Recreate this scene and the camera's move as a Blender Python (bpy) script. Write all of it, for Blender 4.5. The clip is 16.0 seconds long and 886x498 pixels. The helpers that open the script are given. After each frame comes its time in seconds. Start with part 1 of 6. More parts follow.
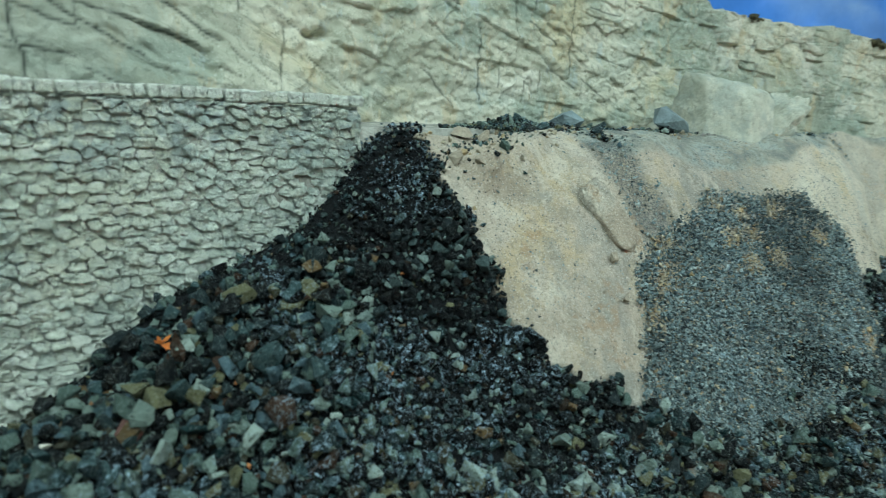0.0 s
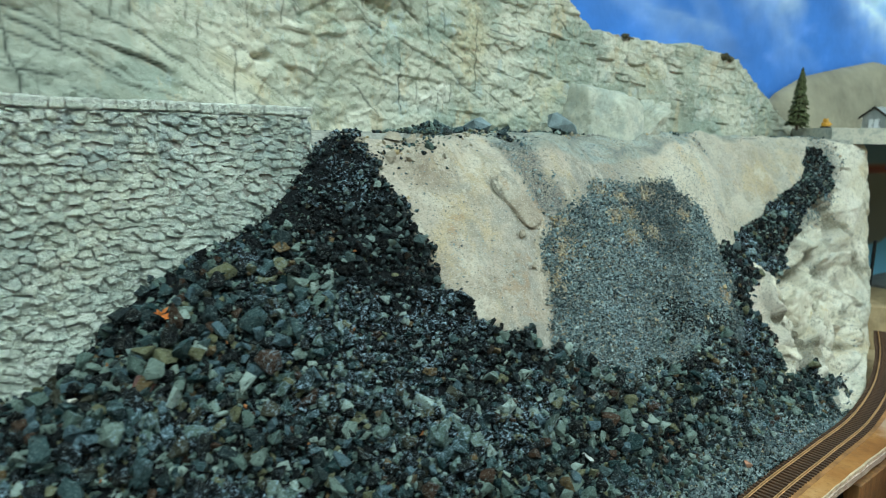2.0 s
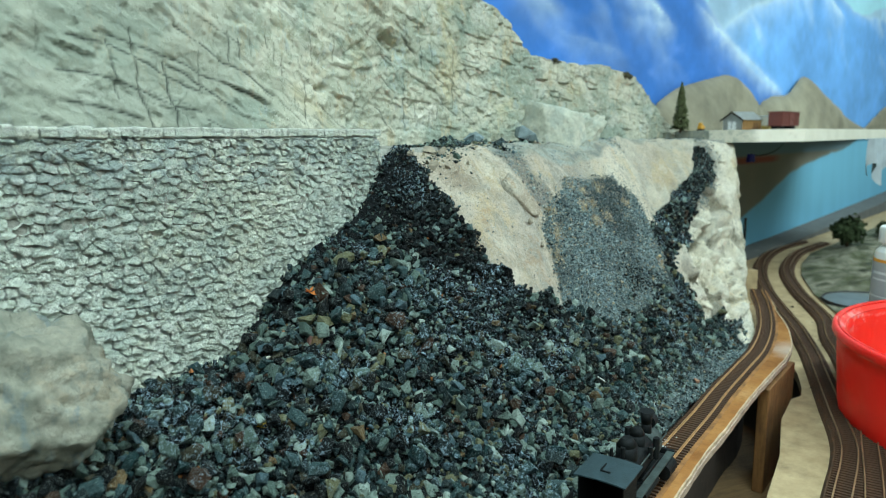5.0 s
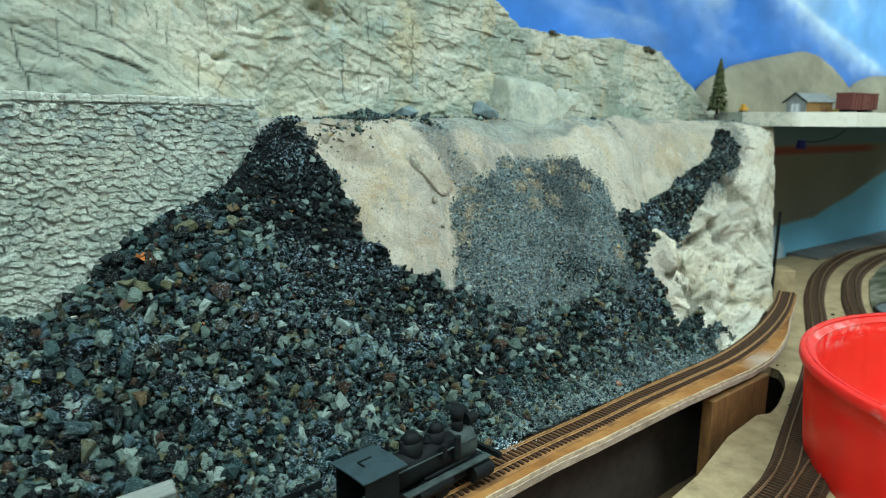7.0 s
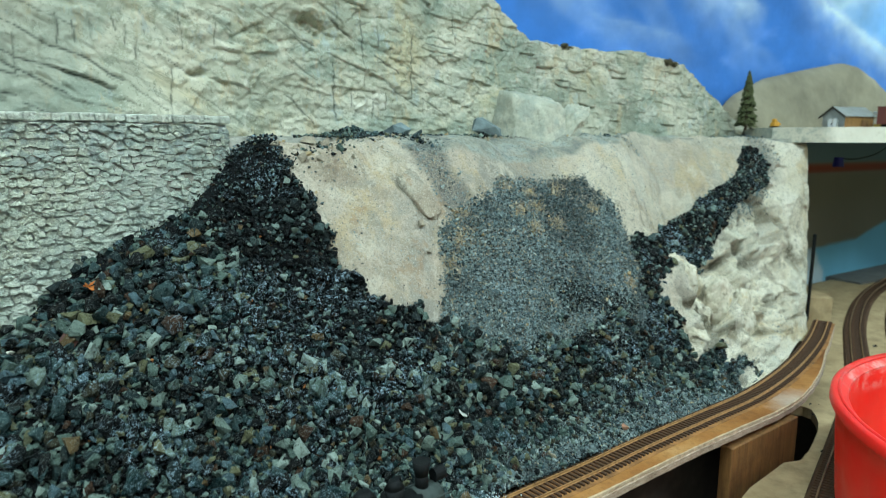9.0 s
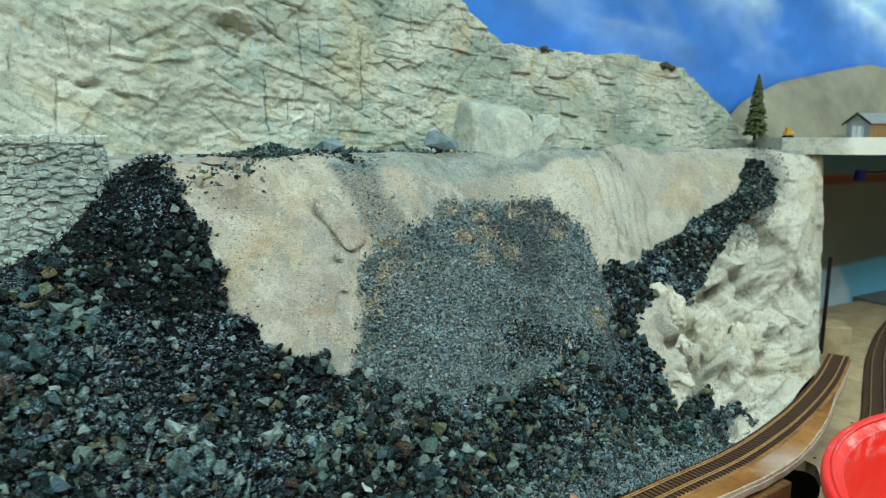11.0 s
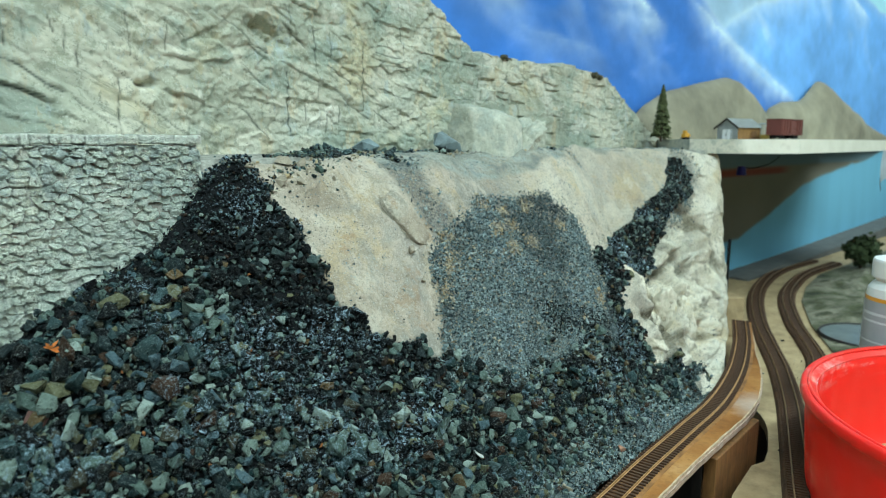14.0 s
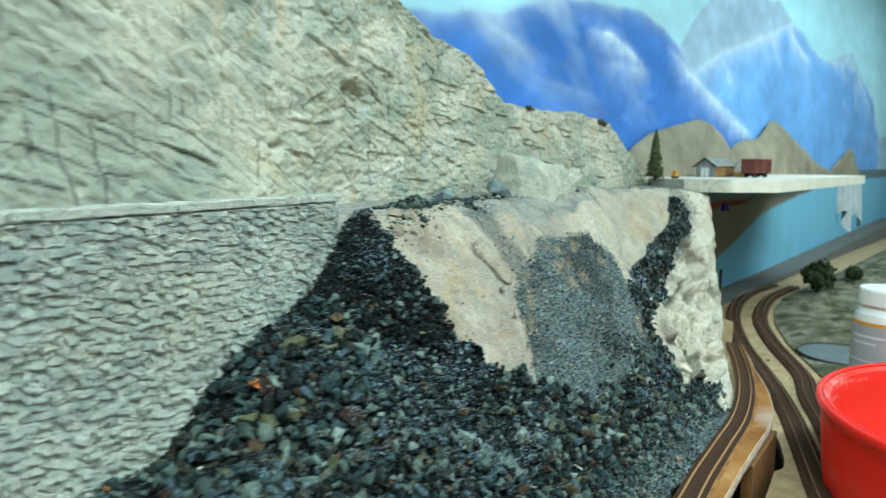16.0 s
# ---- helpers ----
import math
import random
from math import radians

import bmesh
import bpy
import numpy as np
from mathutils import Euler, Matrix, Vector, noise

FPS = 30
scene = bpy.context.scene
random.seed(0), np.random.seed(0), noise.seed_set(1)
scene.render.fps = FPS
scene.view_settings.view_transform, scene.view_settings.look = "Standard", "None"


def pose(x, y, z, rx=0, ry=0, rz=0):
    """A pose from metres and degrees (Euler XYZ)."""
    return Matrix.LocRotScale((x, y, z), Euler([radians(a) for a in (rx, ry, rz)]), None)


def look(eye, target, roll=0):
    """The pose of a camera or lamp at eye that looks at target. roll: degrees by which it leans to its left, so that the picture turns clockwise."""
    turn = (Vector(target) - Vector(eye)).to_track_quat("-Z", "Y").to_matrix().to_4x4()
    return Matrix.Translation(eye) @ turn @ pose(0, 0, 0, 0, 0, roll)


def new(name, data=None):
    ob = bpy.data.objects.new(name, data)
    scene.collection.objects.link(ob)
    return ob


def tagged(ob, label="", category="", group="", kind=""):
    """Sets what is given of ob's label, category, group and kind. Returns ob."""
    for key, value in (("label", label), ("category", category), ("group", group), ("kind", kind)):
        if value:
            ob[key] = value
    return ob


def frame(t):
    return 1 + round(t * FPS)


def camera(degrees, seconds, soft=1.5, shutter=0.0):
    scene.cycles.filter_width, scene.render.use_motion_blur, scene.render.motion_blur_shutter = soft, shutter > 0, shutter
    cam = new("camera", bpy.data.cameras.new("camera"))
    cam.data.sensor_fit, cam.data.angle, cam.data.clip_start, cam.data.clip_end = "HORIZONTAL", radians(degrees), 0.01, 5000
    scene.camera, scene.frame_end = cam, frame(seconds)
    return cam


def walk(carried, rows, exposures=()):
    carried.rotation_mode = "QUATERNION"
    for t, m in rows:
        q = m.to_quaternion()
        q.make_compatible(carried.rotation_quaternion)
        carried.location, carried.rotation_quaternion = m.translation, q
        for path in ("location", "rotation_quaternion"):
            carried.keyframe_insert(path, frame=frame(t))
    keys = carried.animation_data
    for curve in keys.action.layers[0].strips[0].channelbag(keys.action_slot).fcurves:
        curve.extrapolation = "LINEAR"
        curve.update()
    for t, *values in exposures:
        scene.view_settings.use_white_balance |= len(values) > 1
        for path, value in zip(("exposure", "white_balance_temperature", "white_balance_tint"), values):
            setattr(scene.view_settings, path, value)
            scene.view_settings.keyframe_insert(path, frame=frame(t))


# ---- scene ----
cam = camera(68.6, 16.0, 0.95, 0.5)
cam.data.dof.use_dof, cam.data.dof.focus_distance, cam.data.dof.aperture_fstop = True, .56, 9.0
PATH = [
    (0, (-0.003, -0.007, 0.376), (0.032, 1.952, -0.026), 2.4),
    (0.5, (-0.021, -0.018, 0.373), (0.178, 1.933, -0.021), 3.0),
    (1, (-0.039, -0.051, 0.362), (0.321, 1.875, -0.042), 2.6),
    (1.5, (-0.022, -0.084, 0.37), (0.384, 1.831, -0.043), 1.7),
    (2, (-0.032, -0.103, 0.368), (0.282, 1.841, 0.016), 0.9),
    (2.5, (-0.086, -0.117, 0.372), (0.369, 1.798, 0.017), 1.6),
    (3, (-0.173, -0.112, 0.377), (0.449, 1.765, 0.078), 0.7),
    (3.5, (-0.225, -0.116, 0.371), (0.493, 1.726, 0.072), 0.3),
    (3.7, (-0.235, -0.126, 0.373), (0.506, 1.705, 0.056), -0.2),
    (5.8, (-0.212, -0.256, 0.377), (0.378, 1.624, 0.031), -1.0),
    (6, (-0.16, -0.26, 0.387), (0.384, 1.632, 0.034), -0.6),
    (6.5, (-0.05, -0.261, 0.379), (0.365, 1.661, 0.014), 0.2),
    (7, (0.018, -0.256, 0.366), (0.35, 1.678, -0.021), 0.4),
    (7.5, (0.04, -0.242, 0.358), (0.283, 1.708, -0.016), 0.0),
    (8, (0.063, -0.224, 0.36), (0.285, 1.73, -0.003), 0.0),
    (8.5, (0.078, -0.221, 0.362), (0.335, 1.73, 0.007), -0.0),
    (9, (0.077, -0.207, 0.366), (0.301, 1.752, 0.031), 0.1),
    (9.5, (0.06, -0.173, 0.381), (0.396, 1.767, 0.032), 0.8),
    (9.7, (0.054, -0.164, 0.384), (0.465, 1.762, 0.036), 1.1),
    (11.8, (0.252, -0.109, 0.375), (0.179, 1.864, 0.056), 0.1),
    (12, (0.244, -0.115, 0.37), (0.157, 1.857, 0.044), 0.3),
    (12.5, (0.186, -0.125, 0.377), (0.225, 1.847, 0.041), 1.3),
    (13, (0.095, -0.128, 0.383), (0.373, 1.824, 0.049), 0.9),
    (13.5, (0.02, -0.124, 0.387), (0.471, 1.794, 0.048), 1.2),
    (14, (-0.031, -0.136, 0.382), (0.581, 1.74, 0.055), 0.1),
    (14.5, (-0.039, -0.126, 0.388), (0.59, 1.746, 0.071), 0.5),
    (15, (-0.038, -0.122, 0.398), (0.531, 1.775, 0.12), 1.2),
    (15.5, (-0.102, -0.139, 0.409), (0.618, 1.709, 0.157), 1.1),
    (16, (-0.201, -0.16, 0.412), (0.574, 1.667, 0.16), 0.2),
]
walk(cam, [(t, look(eye, target, roll)) for t, eye, target, roll in PATH],
     exposures=((0, -.50), (.5, -.33), (2, -.31), (3.5, -.26), (6, -.28), (8, -.30), (12, -.34), (13.5, -.29), (15, -.24), (16, -.20)))

# ---- light: a basement room lit by unseen area lights added overhead ----
world = bpy.data.worlds.new("world")
world.use_nodes = True
world.node_tree.nodes["Background"].inputs[0].default_value = (.62, .70, .78, 1)
world.node_tree.nodes["Background"].inputs[1].default_value = 0.10
scene.world = world
scene.view_settings.exposure = -0.36


def unseen_light(x, y, z, sx, sy, watts, colour):
    lamp = bpy.data.lights.new("unseen_ceiling_light", "AREA")
    lamp.shape, lamp.size, lamp.size_y, lamp.energy, lamp.color = "RECTANGLE", sx, sy, watts, colour
    ob = new("unseen_ceiling_light", lamp)
    ob.matrix_world = pose(x, y, z)
    return ob


LIGHT_TINT = (.77, 1, 1.02)
unseen_light(-.25, -.42, 1.50, 1.2, .16, 40, LIGHT_TINT)
unseen_light(1.35, -.30, 1.50, 1.2, .16, 37, LIGHT_TINT)
# Two unseen lights added to brighten the backdrop and its right end.
unseen_light(2.5, .95, 1.50, 1.2, .16, 24, LIGHT_TINT)
unseen_light(3.9, 1.45, 1.50, 1.2, .16, 16, LIGHT_TINT)
# Unseen front fill, added for the wall faces and below the shelf.
unseen_light(-.3, -1.75, 1.50, 1.2, .16, 17, LIGHT_TINT)
unseen_light(1.5, -1.75, 1.50, 1.2, .16, 13, LIGHT_TINT)

# ---- materials ----


class Nodes:
    """A short way to write a node material."""

    def __init__(self, name, rough=.8, metal=0.0):
        self.mat = bpy.data.materials.new(name)
        self.mat.use_nodes = True
        self.t = self.mat.node_tree
        self.b = self.t.nodes["Principled BSDF"]
        self.b.inputs["Roughness"].default_value, self.b.inputs["Metallic"].default_value = rough, metal
        self.co = self.t.nodes.new("ShaderNodeTexCoord").outputs["Object"]

    def put(self, socket, value):
        if isinstance(value, bpy.types.NodeSocket):
            self.t.links.new(value, socket)
        else:
            socket.default_value = value

    def noise(self, scale, detail=4.0, rough=.6, stretch=None):
        n = self.t.nodes.new("ShaderNodeTexNoise")
        n.inputs["Scale"].default_value, n.inputs["Detail"].default_value, n.inputs["Roughness"].default_value = scale, detail, rough
        self.put(n.inputs["Vector"], self.mapped(stretch) if stretch else self.co)
        return n.outputs["Fac"]

    def mapped(self, stretch, turn=(0, 0, 0)):
        m = self.t.nodes.new("ShaderNodeMapping")
        m.inputs["Scale"].default_value, m.inputs["Rotation"].default_value = stretch, turn
        self.put(m.inputs["Vector"], self.co)
        return m.outputs[0]

    def plane(self, tilt, stretch):
        """The place in the cliff's own axes: along it, into it and up, turned by tilt and stretched."""
        v = self.co
        for turn, scale in (((0, 0, -.67), (1, 1, 1)), ((0, tilt, 0), (1, 1, 1)), ((0, 0, 0), stretch)):
            m = self.t.nodes.new("ShaderNodeMapping")
            m.inputs["Rotation"].default_value, m.inputs["Scale"].default_value = turn, scale
            self.put(m.inputs["Vector"], v)
            v = m.outputs[0]
        n = self.t.nodes.new("ShaderNodeTexNoise")
        n.inputs["Scale"].default_value, n.inputs["Detail"].default_value = 14, 4
        self.put(n.inputs["Vector"], self.co)
        a = self.t.nodes.new("ShaderNodeVectorMath")
        a.operation = "MULTIPLY_ADD"
        self.put(a.inputs[0], n.outputs["Color"]), self.put(a.inputs[2], v)
        a.inputs[1].default_value = (.22, .22, .22)
        return a.outputs[0]

    def ramp(self, fac, stops, sharp=False):
        n = self.t.nodes.new("ShaderNodeValToRGB")
        n.color_ramp.interpolation = "CONSTANT" if sharp else "LINEAR"
        e = n.color_ramp.elements
        while len(e) < len(stops):
            e.new(.5)
        for el, (at, c) in zip(e, stops):
            el.position = at
            el.color = (*c, 1) if isinstance(c, tuple) else (c, c, c, 1)
        self.put(n.inputs[0], fac)
        return n.outputs[0]

    def mix(self, fac, a, b, kind="MIX"):
        n = self.t.nodes.new("ShaderNodeMix")
        n.data_type, n.blend_type = "RGBA", kind
        for socket, v in ((n.inputs[0], fac), (n.inputs[6], a), (n.inputs[7], b)):
            self.put(socket, (*v, 1) if isinstance(v, tuple) and len(v) == 3 else v)
        return n.outputs[2]

    def maths(self, kind, a, b=0.0):
        n = self.t.nodes.new("ShaderNodeMath")
        n.operation = kind
        self.put(n.inputs[0], a), self.put(n.inputs[1], b)
        return n.outputs[0]

    def island(self):
        return self.t.nodes.new("ShaderNodeNewGeometry").outputs["Random Per Island"]

    def each(self):
        return self.t.nodes.new("ShaderNodeObjectInfo").outputs["Random"]

    def attr(self, name, out="Color"):
        n = self.t.nodes.new("ShaderNodeAttribute")
        n.attribute_name = name
        return n.outputs[out]

    def where(self, axis):
        n = self.t.nodes.new("ShaderNodeSeparateXYZ")
        self.put(n.inputs[0], self.co)
        return n.outputs[axis]

    def relief(self, height, depth, strength=1.0):
        n = self.t.nodes.new("ShaderNodeBump")
        n.inputs["Distance"].default_value, n.inputs["Strength"].default_value = depth, strength
        self.put(n.inputs["Height"], height)
        old = self.b.inputs["Normal"]
        if old.is_linked:
            self.t.links.new(old.links[0].from_socket, n.inputs["Normal"])
        self.put(old, n.outputs[0])

    def done(self, colour, rough=None):
        self.put(self.b.inputs["Base Color"], (*colour, 1) if isinstance(colour, tuple) else colour)
        if rough is not None:
            self.put(self.b.inputs["Roughness"], rough)
        return self.mat


def plain(name, colour, rough=.6, metal=0.0, grain=60.0, vary=.25, depth=.0003):
    n = Nodes(name, rough, metal)
    f = n.noise(grain, 5)
    dark = tuple(c * (1 - vary) for c in colour)
    light = tuple(min(1, c * (1 + vary)) for c in colour)
    n.relief(n.noise(grain * 6, 3), depth)
    return n.done(n.ramp(f, [(.3, dark), (.7, light)]))


def rock_material():
    n = Nodes("carved_plaster_rock", .95)
    n.b.inputs["Specular IOR Level"].default_value = .2
    c = n.ramp(n.noise(5, 4, .55), [(.36, (.30, .33, .26)), (.45, (.45, .455, .355)), (.54, (.62, .595, .475)), (.64, (.43, .455, .375))])
    c = n.mix(n.ramp(n.noise(9, 4, .6), [(.54, 0.0), (.62, .55)]), c, (.56, .48, .29))
    c = n.mix(n.ramp(n.noise(6.5, 5, .6, (1, 1, 1.5)), [(.50, 0.0), (.57, .8)]), c, (.29, .35, .29))
    c = n.mix(n.ramp(n.noise(13, 5, .65), [(.54, 0.0), (.62, .5)]), c, (.78, .75, .65))
    c = n.mix(n.ramp(n.noise(22, 5, .7), [(.36, .8), (.42, 0.0)]), c, (.33, .34, .25))
    c = n.mix(n.ramp(n.noise(26, 5, .7, (1.6, 1.6, .5)), [(.57, 0.0), (.63, .6)]), c, (.56, .46, .30))
    c = n.mix(n.ramp(n.noise(30, 5, .7, (1.4, 1.4, .7)), [(.59, 0.0), (.64, .5)]), c, (.43, .50, .50))
    c = n.mix(n.ramp(n.noise(130, 6, .8), [(.39, .7), (.46, 0.0)]), c, (.27, .28, .215))
    c = n.mix(n.ramp(n.noise(380, 5, .8), [(.57, 0.0), (.64, .4)]), c, (.86, .84, .75))
    wash = n.ramp(n.maths("ADD", n.where(0), n.maths("MULTIPLY", n.noise(7, 5), .5)), [(.0, .72), (.12, 0.0)])
    c = n.mix(wash, c, (.29, .32, .262))
    fine = n.t.nodes.new("ShaderNodeTexNoise")
    fine.inputs["Scale"].default_value, fine.inputs["Detail"].default_value, fine.inputs["Roughness"].default_value = 1, 6, .7
    n.put(fine.inputs["Vector"], n.plane(-.45, (14, 8, 120)))
    hair = n.maths("MULTIPLY", n.ramp(fine.outputs["Fac"], [(.56, 0.0), (.62, 1.0)]), n.ramp(n.noise(9, 3), [(.45, 0.0), (.55, .45)]))
    line = n.attr("crack", "Fac")
    c = n.mix(hair, c, (.20, .225, .18))
    c = n.mix(n.maths("MULTIPLY", line, n.ramp(n.noise(90, 4, .7), [(.32, .45), (.5, .95)])), c, (.05, .06, .05))
    n.relief(fine.outputs["Fac"], .0010)
    n.relief(n.noise(420, 6, .8), .0008)
    n.relief(n.noise(75, 7, .7), .0026)
    return n.done(c)


def earth_material():
    n = Nodes("tan_plaster_slope", .97)
    n.b.inputs["Specular IOR Level"].default_value = .2
    tan = n.ramp(n.noise(9, 7, .65), [(.36, (.33, .27, .205)), (.45, (.45, .375, .285)), (.53, (.57, .485, .38)), (.62, (.42, .385, .325))])
    tan = n.mix(n.ramp(n.noise(14, 6, .7, (1, 1, .4)), [(.52, 0.0), (.60, .6)]), tan, (.60, .46, .26))
    tan = n.mix(n.ramp(n.noise(8, 6, .7, (1.3, 1.3, .5)), [(.50, 0.0), (.57, .7)]), tan, (.33, .325, .285))
    tan = n.mix(n.ramp(n.noise(26, 6, .75, (1, 1, .5)), [(.52, 0.0), (.60, .75)]), tan, (.68, .615, .50))
    tan = n.mix(n.ramp(n.noise(48, 6, .75, (1, 1, .25)), [(.54, 0.0), (.64, .55)]), tan, (.35, .29, .21))
    tan = n.mix(n.ramp(n.noise(18, 5, .7), [(.60, 0.0), (.66, .5)]), tan, (.46, .28, .14))
    cream = n.ramp(n.noise(16, 6), [(.3, (.66, .59, .44)), (.45, (.81, .745, .59)), (.7, (.88, .83, .71))])
    cream = n.mix(n.ramp(n.noise(14, 5, .65), [(.55, 0.0), (.66, .6)]), cream, (.68, .52, .27))
    cream = n.mix(n.ramp(n.noise(13, 5, .65, (1, 1, .5)), [(.53, 0.0), (.63, .4)]), cream, (.45, .49, .42))
    cream = n.mix(n.ramp(n.noise(30, 6, .7, (1, 1, .6)), [(.36, .7), (.42, 0.0)]), cream, (.28, .25, .18))
    c = n.mix(n.attr("pale", "Fac"), tan, cream)
    # Shade inside the cut slots, painted as a dark brown.
    c = n.mix(n.maths("MULTIPLY", n.attr("crevice_shade", "Fac"), n.ramp(n.noise(120, 5, .7), [(.3, .5), (.55, 1.0)])), c, (.13, .11, .065))
    c = n.mix(n.ramp(n.noise(330, 5, .75), [(.36, .55), (.47, 0.0)]), c, (.20, .185, .15))
    c = n.mix(n.ramp(n.noise(900, 4, .8), [(.37, .55), (.43, 0.0)]), c, (.17, .165, .135))
    c = n.mix(n.ramp(n.noise(800, 3, .75), [(.57, 0.0), (.64, .6)]), c, (.80, .76, .66))
    dirt = n.ramp(n.noise(26, 6, .7), [(.36, (.24, .265, .245)), (.46, (.37, .375, .315)), (.54, (.45, .49, .44)), (.63, (.29, .335, .325))])
    dirt = n.mix(n.ramp(n.noise(420, 5, .8), [(.40, .6), (.5, 0.0)]), dirt, (.12, .13, .125))
    c = n.mix(n.maths("MULTIPLY", n.attr("apron", "Fac"), n.ramp(n.noise(45, 5, .7), [(.38, .55), (.52, 1.0)])), c, dirt)
    # Ground under the stones goes near black, painting the shade of their gaps.
    c = n.mix(n.attr("bed", "Fac"), c, (.009, .011, .012))
    stipple = n.maths("MULTIPLY", n.attr("grit", "Fac"), n.ramp(n.noise(620, 5, .8), [(.40, .95), (.58, .22)]))
    c = n.mix(stipple, c, (.085, .10, .10))
    n.relief(n.noise(900, 4, .75), .0012)
    n.relief(n.noise(520, 5, .75), .0016)
    n.relief(n.noise(110, 7, .75), .0022)
    return n.done(c)


def gravel_material(name, stops, glint=.5, freckle=.42, dim=1.0, patches=0.0):
    """Broken stone: a colour for each stone, freckles, and bluish glints painted into the colour in places."""
    n = Nodes(name, .7)
    n.b.inputs["Specular IOR Level"].default_value = .11
    c = n.ramp(n.island(), stops, True)
    c = n.mix(n.ramp(n.noise(110, 5, .7), [(.34, .35), (.48, 0.0)]), c, (.040 * dim, .034 * dim, .020 * dim))
    c = n.mix(n.ramp(n.noise(300, 6, .85), [(.39, .9), (.44, 0.0)]), c, (.004, .006, .007))
    # Pale freckles: stone speckle together with sparkle put into the colour.
    c = n.mix(n.ramp(n.noise(600, 6, .9), [(.55, 0.0), (.60, freckle)]), c, (.40, .48, .46))
    # Bluish-white glitter of the stones, painted as spots of colour.
    spot = n.maths("MULTIPLY", n.ramp(n.noise(14, 4), [(.50, 0.0), (.60, 1.0)]), n.ramp(n.noise(300, 6, .85), [(.53, 0.0), (.58, glint)]))
    c = n.mix(spot, c, (.36, .50, .60))
    if patches:
        c = n.mix(n.ramp(n.noise(11, 4, .6), [(.50, 0.0), (.60, patches)]), c, (.030, .040, .044))
    n.relief(n.noise(640, 6, .85), .0012)
    n.relief(n.noise(230, 6, .75), .0020)
    return n.done(c, n.ramp(n.noise(90, 3), [(.35, .30), (.65, .8)]))


def masonry_material():
    n = Nodes("carved_plaster_masonry", .95)
    n.b.inputs["Specular IOR Level"].default_value = .2
    base = n.ramp(n.each(), [(0.0, (.76, .83, .72)), (.3, (.84, .90, .78)), (.6, (.86, .90, .78)), (.85, (.82, .82, .65)), (1.0, (.66, .77, .71))])
    base = n.mix(.5, base, n.ramp(n.island(), [(0.0, (.66, .74, .66)), (.5, (.85, .90, .79)), (1.0, (.95, .96, .87))]))
    c = n.mix(n.ramp(n.noise(7, 5, .65), [(.46, 0.0), (.60, .4)]), base, (.70, .70, .53))
    stain = n.maths("MULTIPLY", n.ramp(n.noise(8, 5, .65), [(.47, 0.0), (.58, 1.0)]), n.ramp(n.noise(95, 6, .75), [(.38, .05), (.54, .5)]))
    c = n.mix(stain, c, (.30, .40, .38))
    c = n.mix(n.ramp(n.noise(130, 6, .78), [(.38, .45), (.47, 0.0)]), c, (.34, .40, .36))
    c = n.mix(n.ramp(n.noise(80, 6, .75), [(.55, 0.0), (.64, .65)]), c, (.88, .89, .82))
    c = n.mix(n.ramp(n.noise(260, 6, .85), [(.36, .4), (.43, 0.0)]), c, (.24, .29, .26))
    film = n.maths("MULTIPLY", n.ramp(n.maths("ADD", n.where(2), n.maths("MULTIPLY", n.noise(18, 4), .06)), [(.365, 0.0), (.385, 1.0)]), n.ramp(n.noise(48, 6, .75), [(.46, 0.0), (.56, .6)]))
    c = n.mix(film, c, (.34, .43, .44))
    n.relief(n.noise(420, 6, .8), .0030)
    n.relief(n.noise(150, 6, .75), .0065)
    return n.done(c)


def wood_material(name, light, dark, along=(4, 60, 60), rough=.7):
    n = Nodes(name, rough)
    g = n.noise(6, 6, .7, along)
    c = n.ramp(g, [(.3, dark), (.65, light)])
    c = n.mix(n.ramp(n.noise(25, 5, .7), [(.5, 0.0), (.7, .55)]), c, tuple(v * .45 for v in dark))
    n.relief(g, .0006)
    return n.done(c)


ROCK, EARTH, MASONRY = rock_material(), earth_material(), masonry_material()
GRAVEL = gravel_material("crushed_stone", [(0, (.004, .006, .007)), (.24, (.017, .031, .033)), (.35, (.090, .138, .117)), (.48, (.038, .074, .077)), (.60, (.164, .225, .192)), (.70, (.046, .044, .028)), (.75, (.140, .142, .078)),
                                           (.80, (.29, .365, .32)), (.845, (.070, .120, .140)), (.915, (.055, .030, .018)), (.945, (.013, .038, .040)), (.984, (.14, .095, .045)), (.9965, (.46, .19, .03))], .7, .42)
SLATE = gravel_material("black_crushed_stone", [(0, (.003, .004, .005)), (.38, (.008, .012, .013)), (.60, (.019, .029, .031)), (.74, (.026, .018, .012)), (.79, (.055, .086, .084)), (.91, (.17, .23, .21))], 1.0, .2, .4)
GRIT = gravel_material("fine_grey_grit", [(0, (.054, .080, .088)), (.18, (.175, .248, .260)), (.45, (.300, .385, .385)), (.74, (.235, .25, .21)), (.82, (.40, .48, .465)), (.97, (.58, .47, .30))], .4, .30, 1.0, .5)
LEDGE = plain("dusty_ballast", (.30, .30, .26), .95, 0, 90, .4, .002)
OCHRE_STONE = gravel_material("tan_stone", [(0, (.40, .35, .26)), (.3, (.52, .45, .32)), (.55, (.34, .33, .30)), (.75, (.50, .38, .21)), (.9, (.36, .27, .17))], .1)


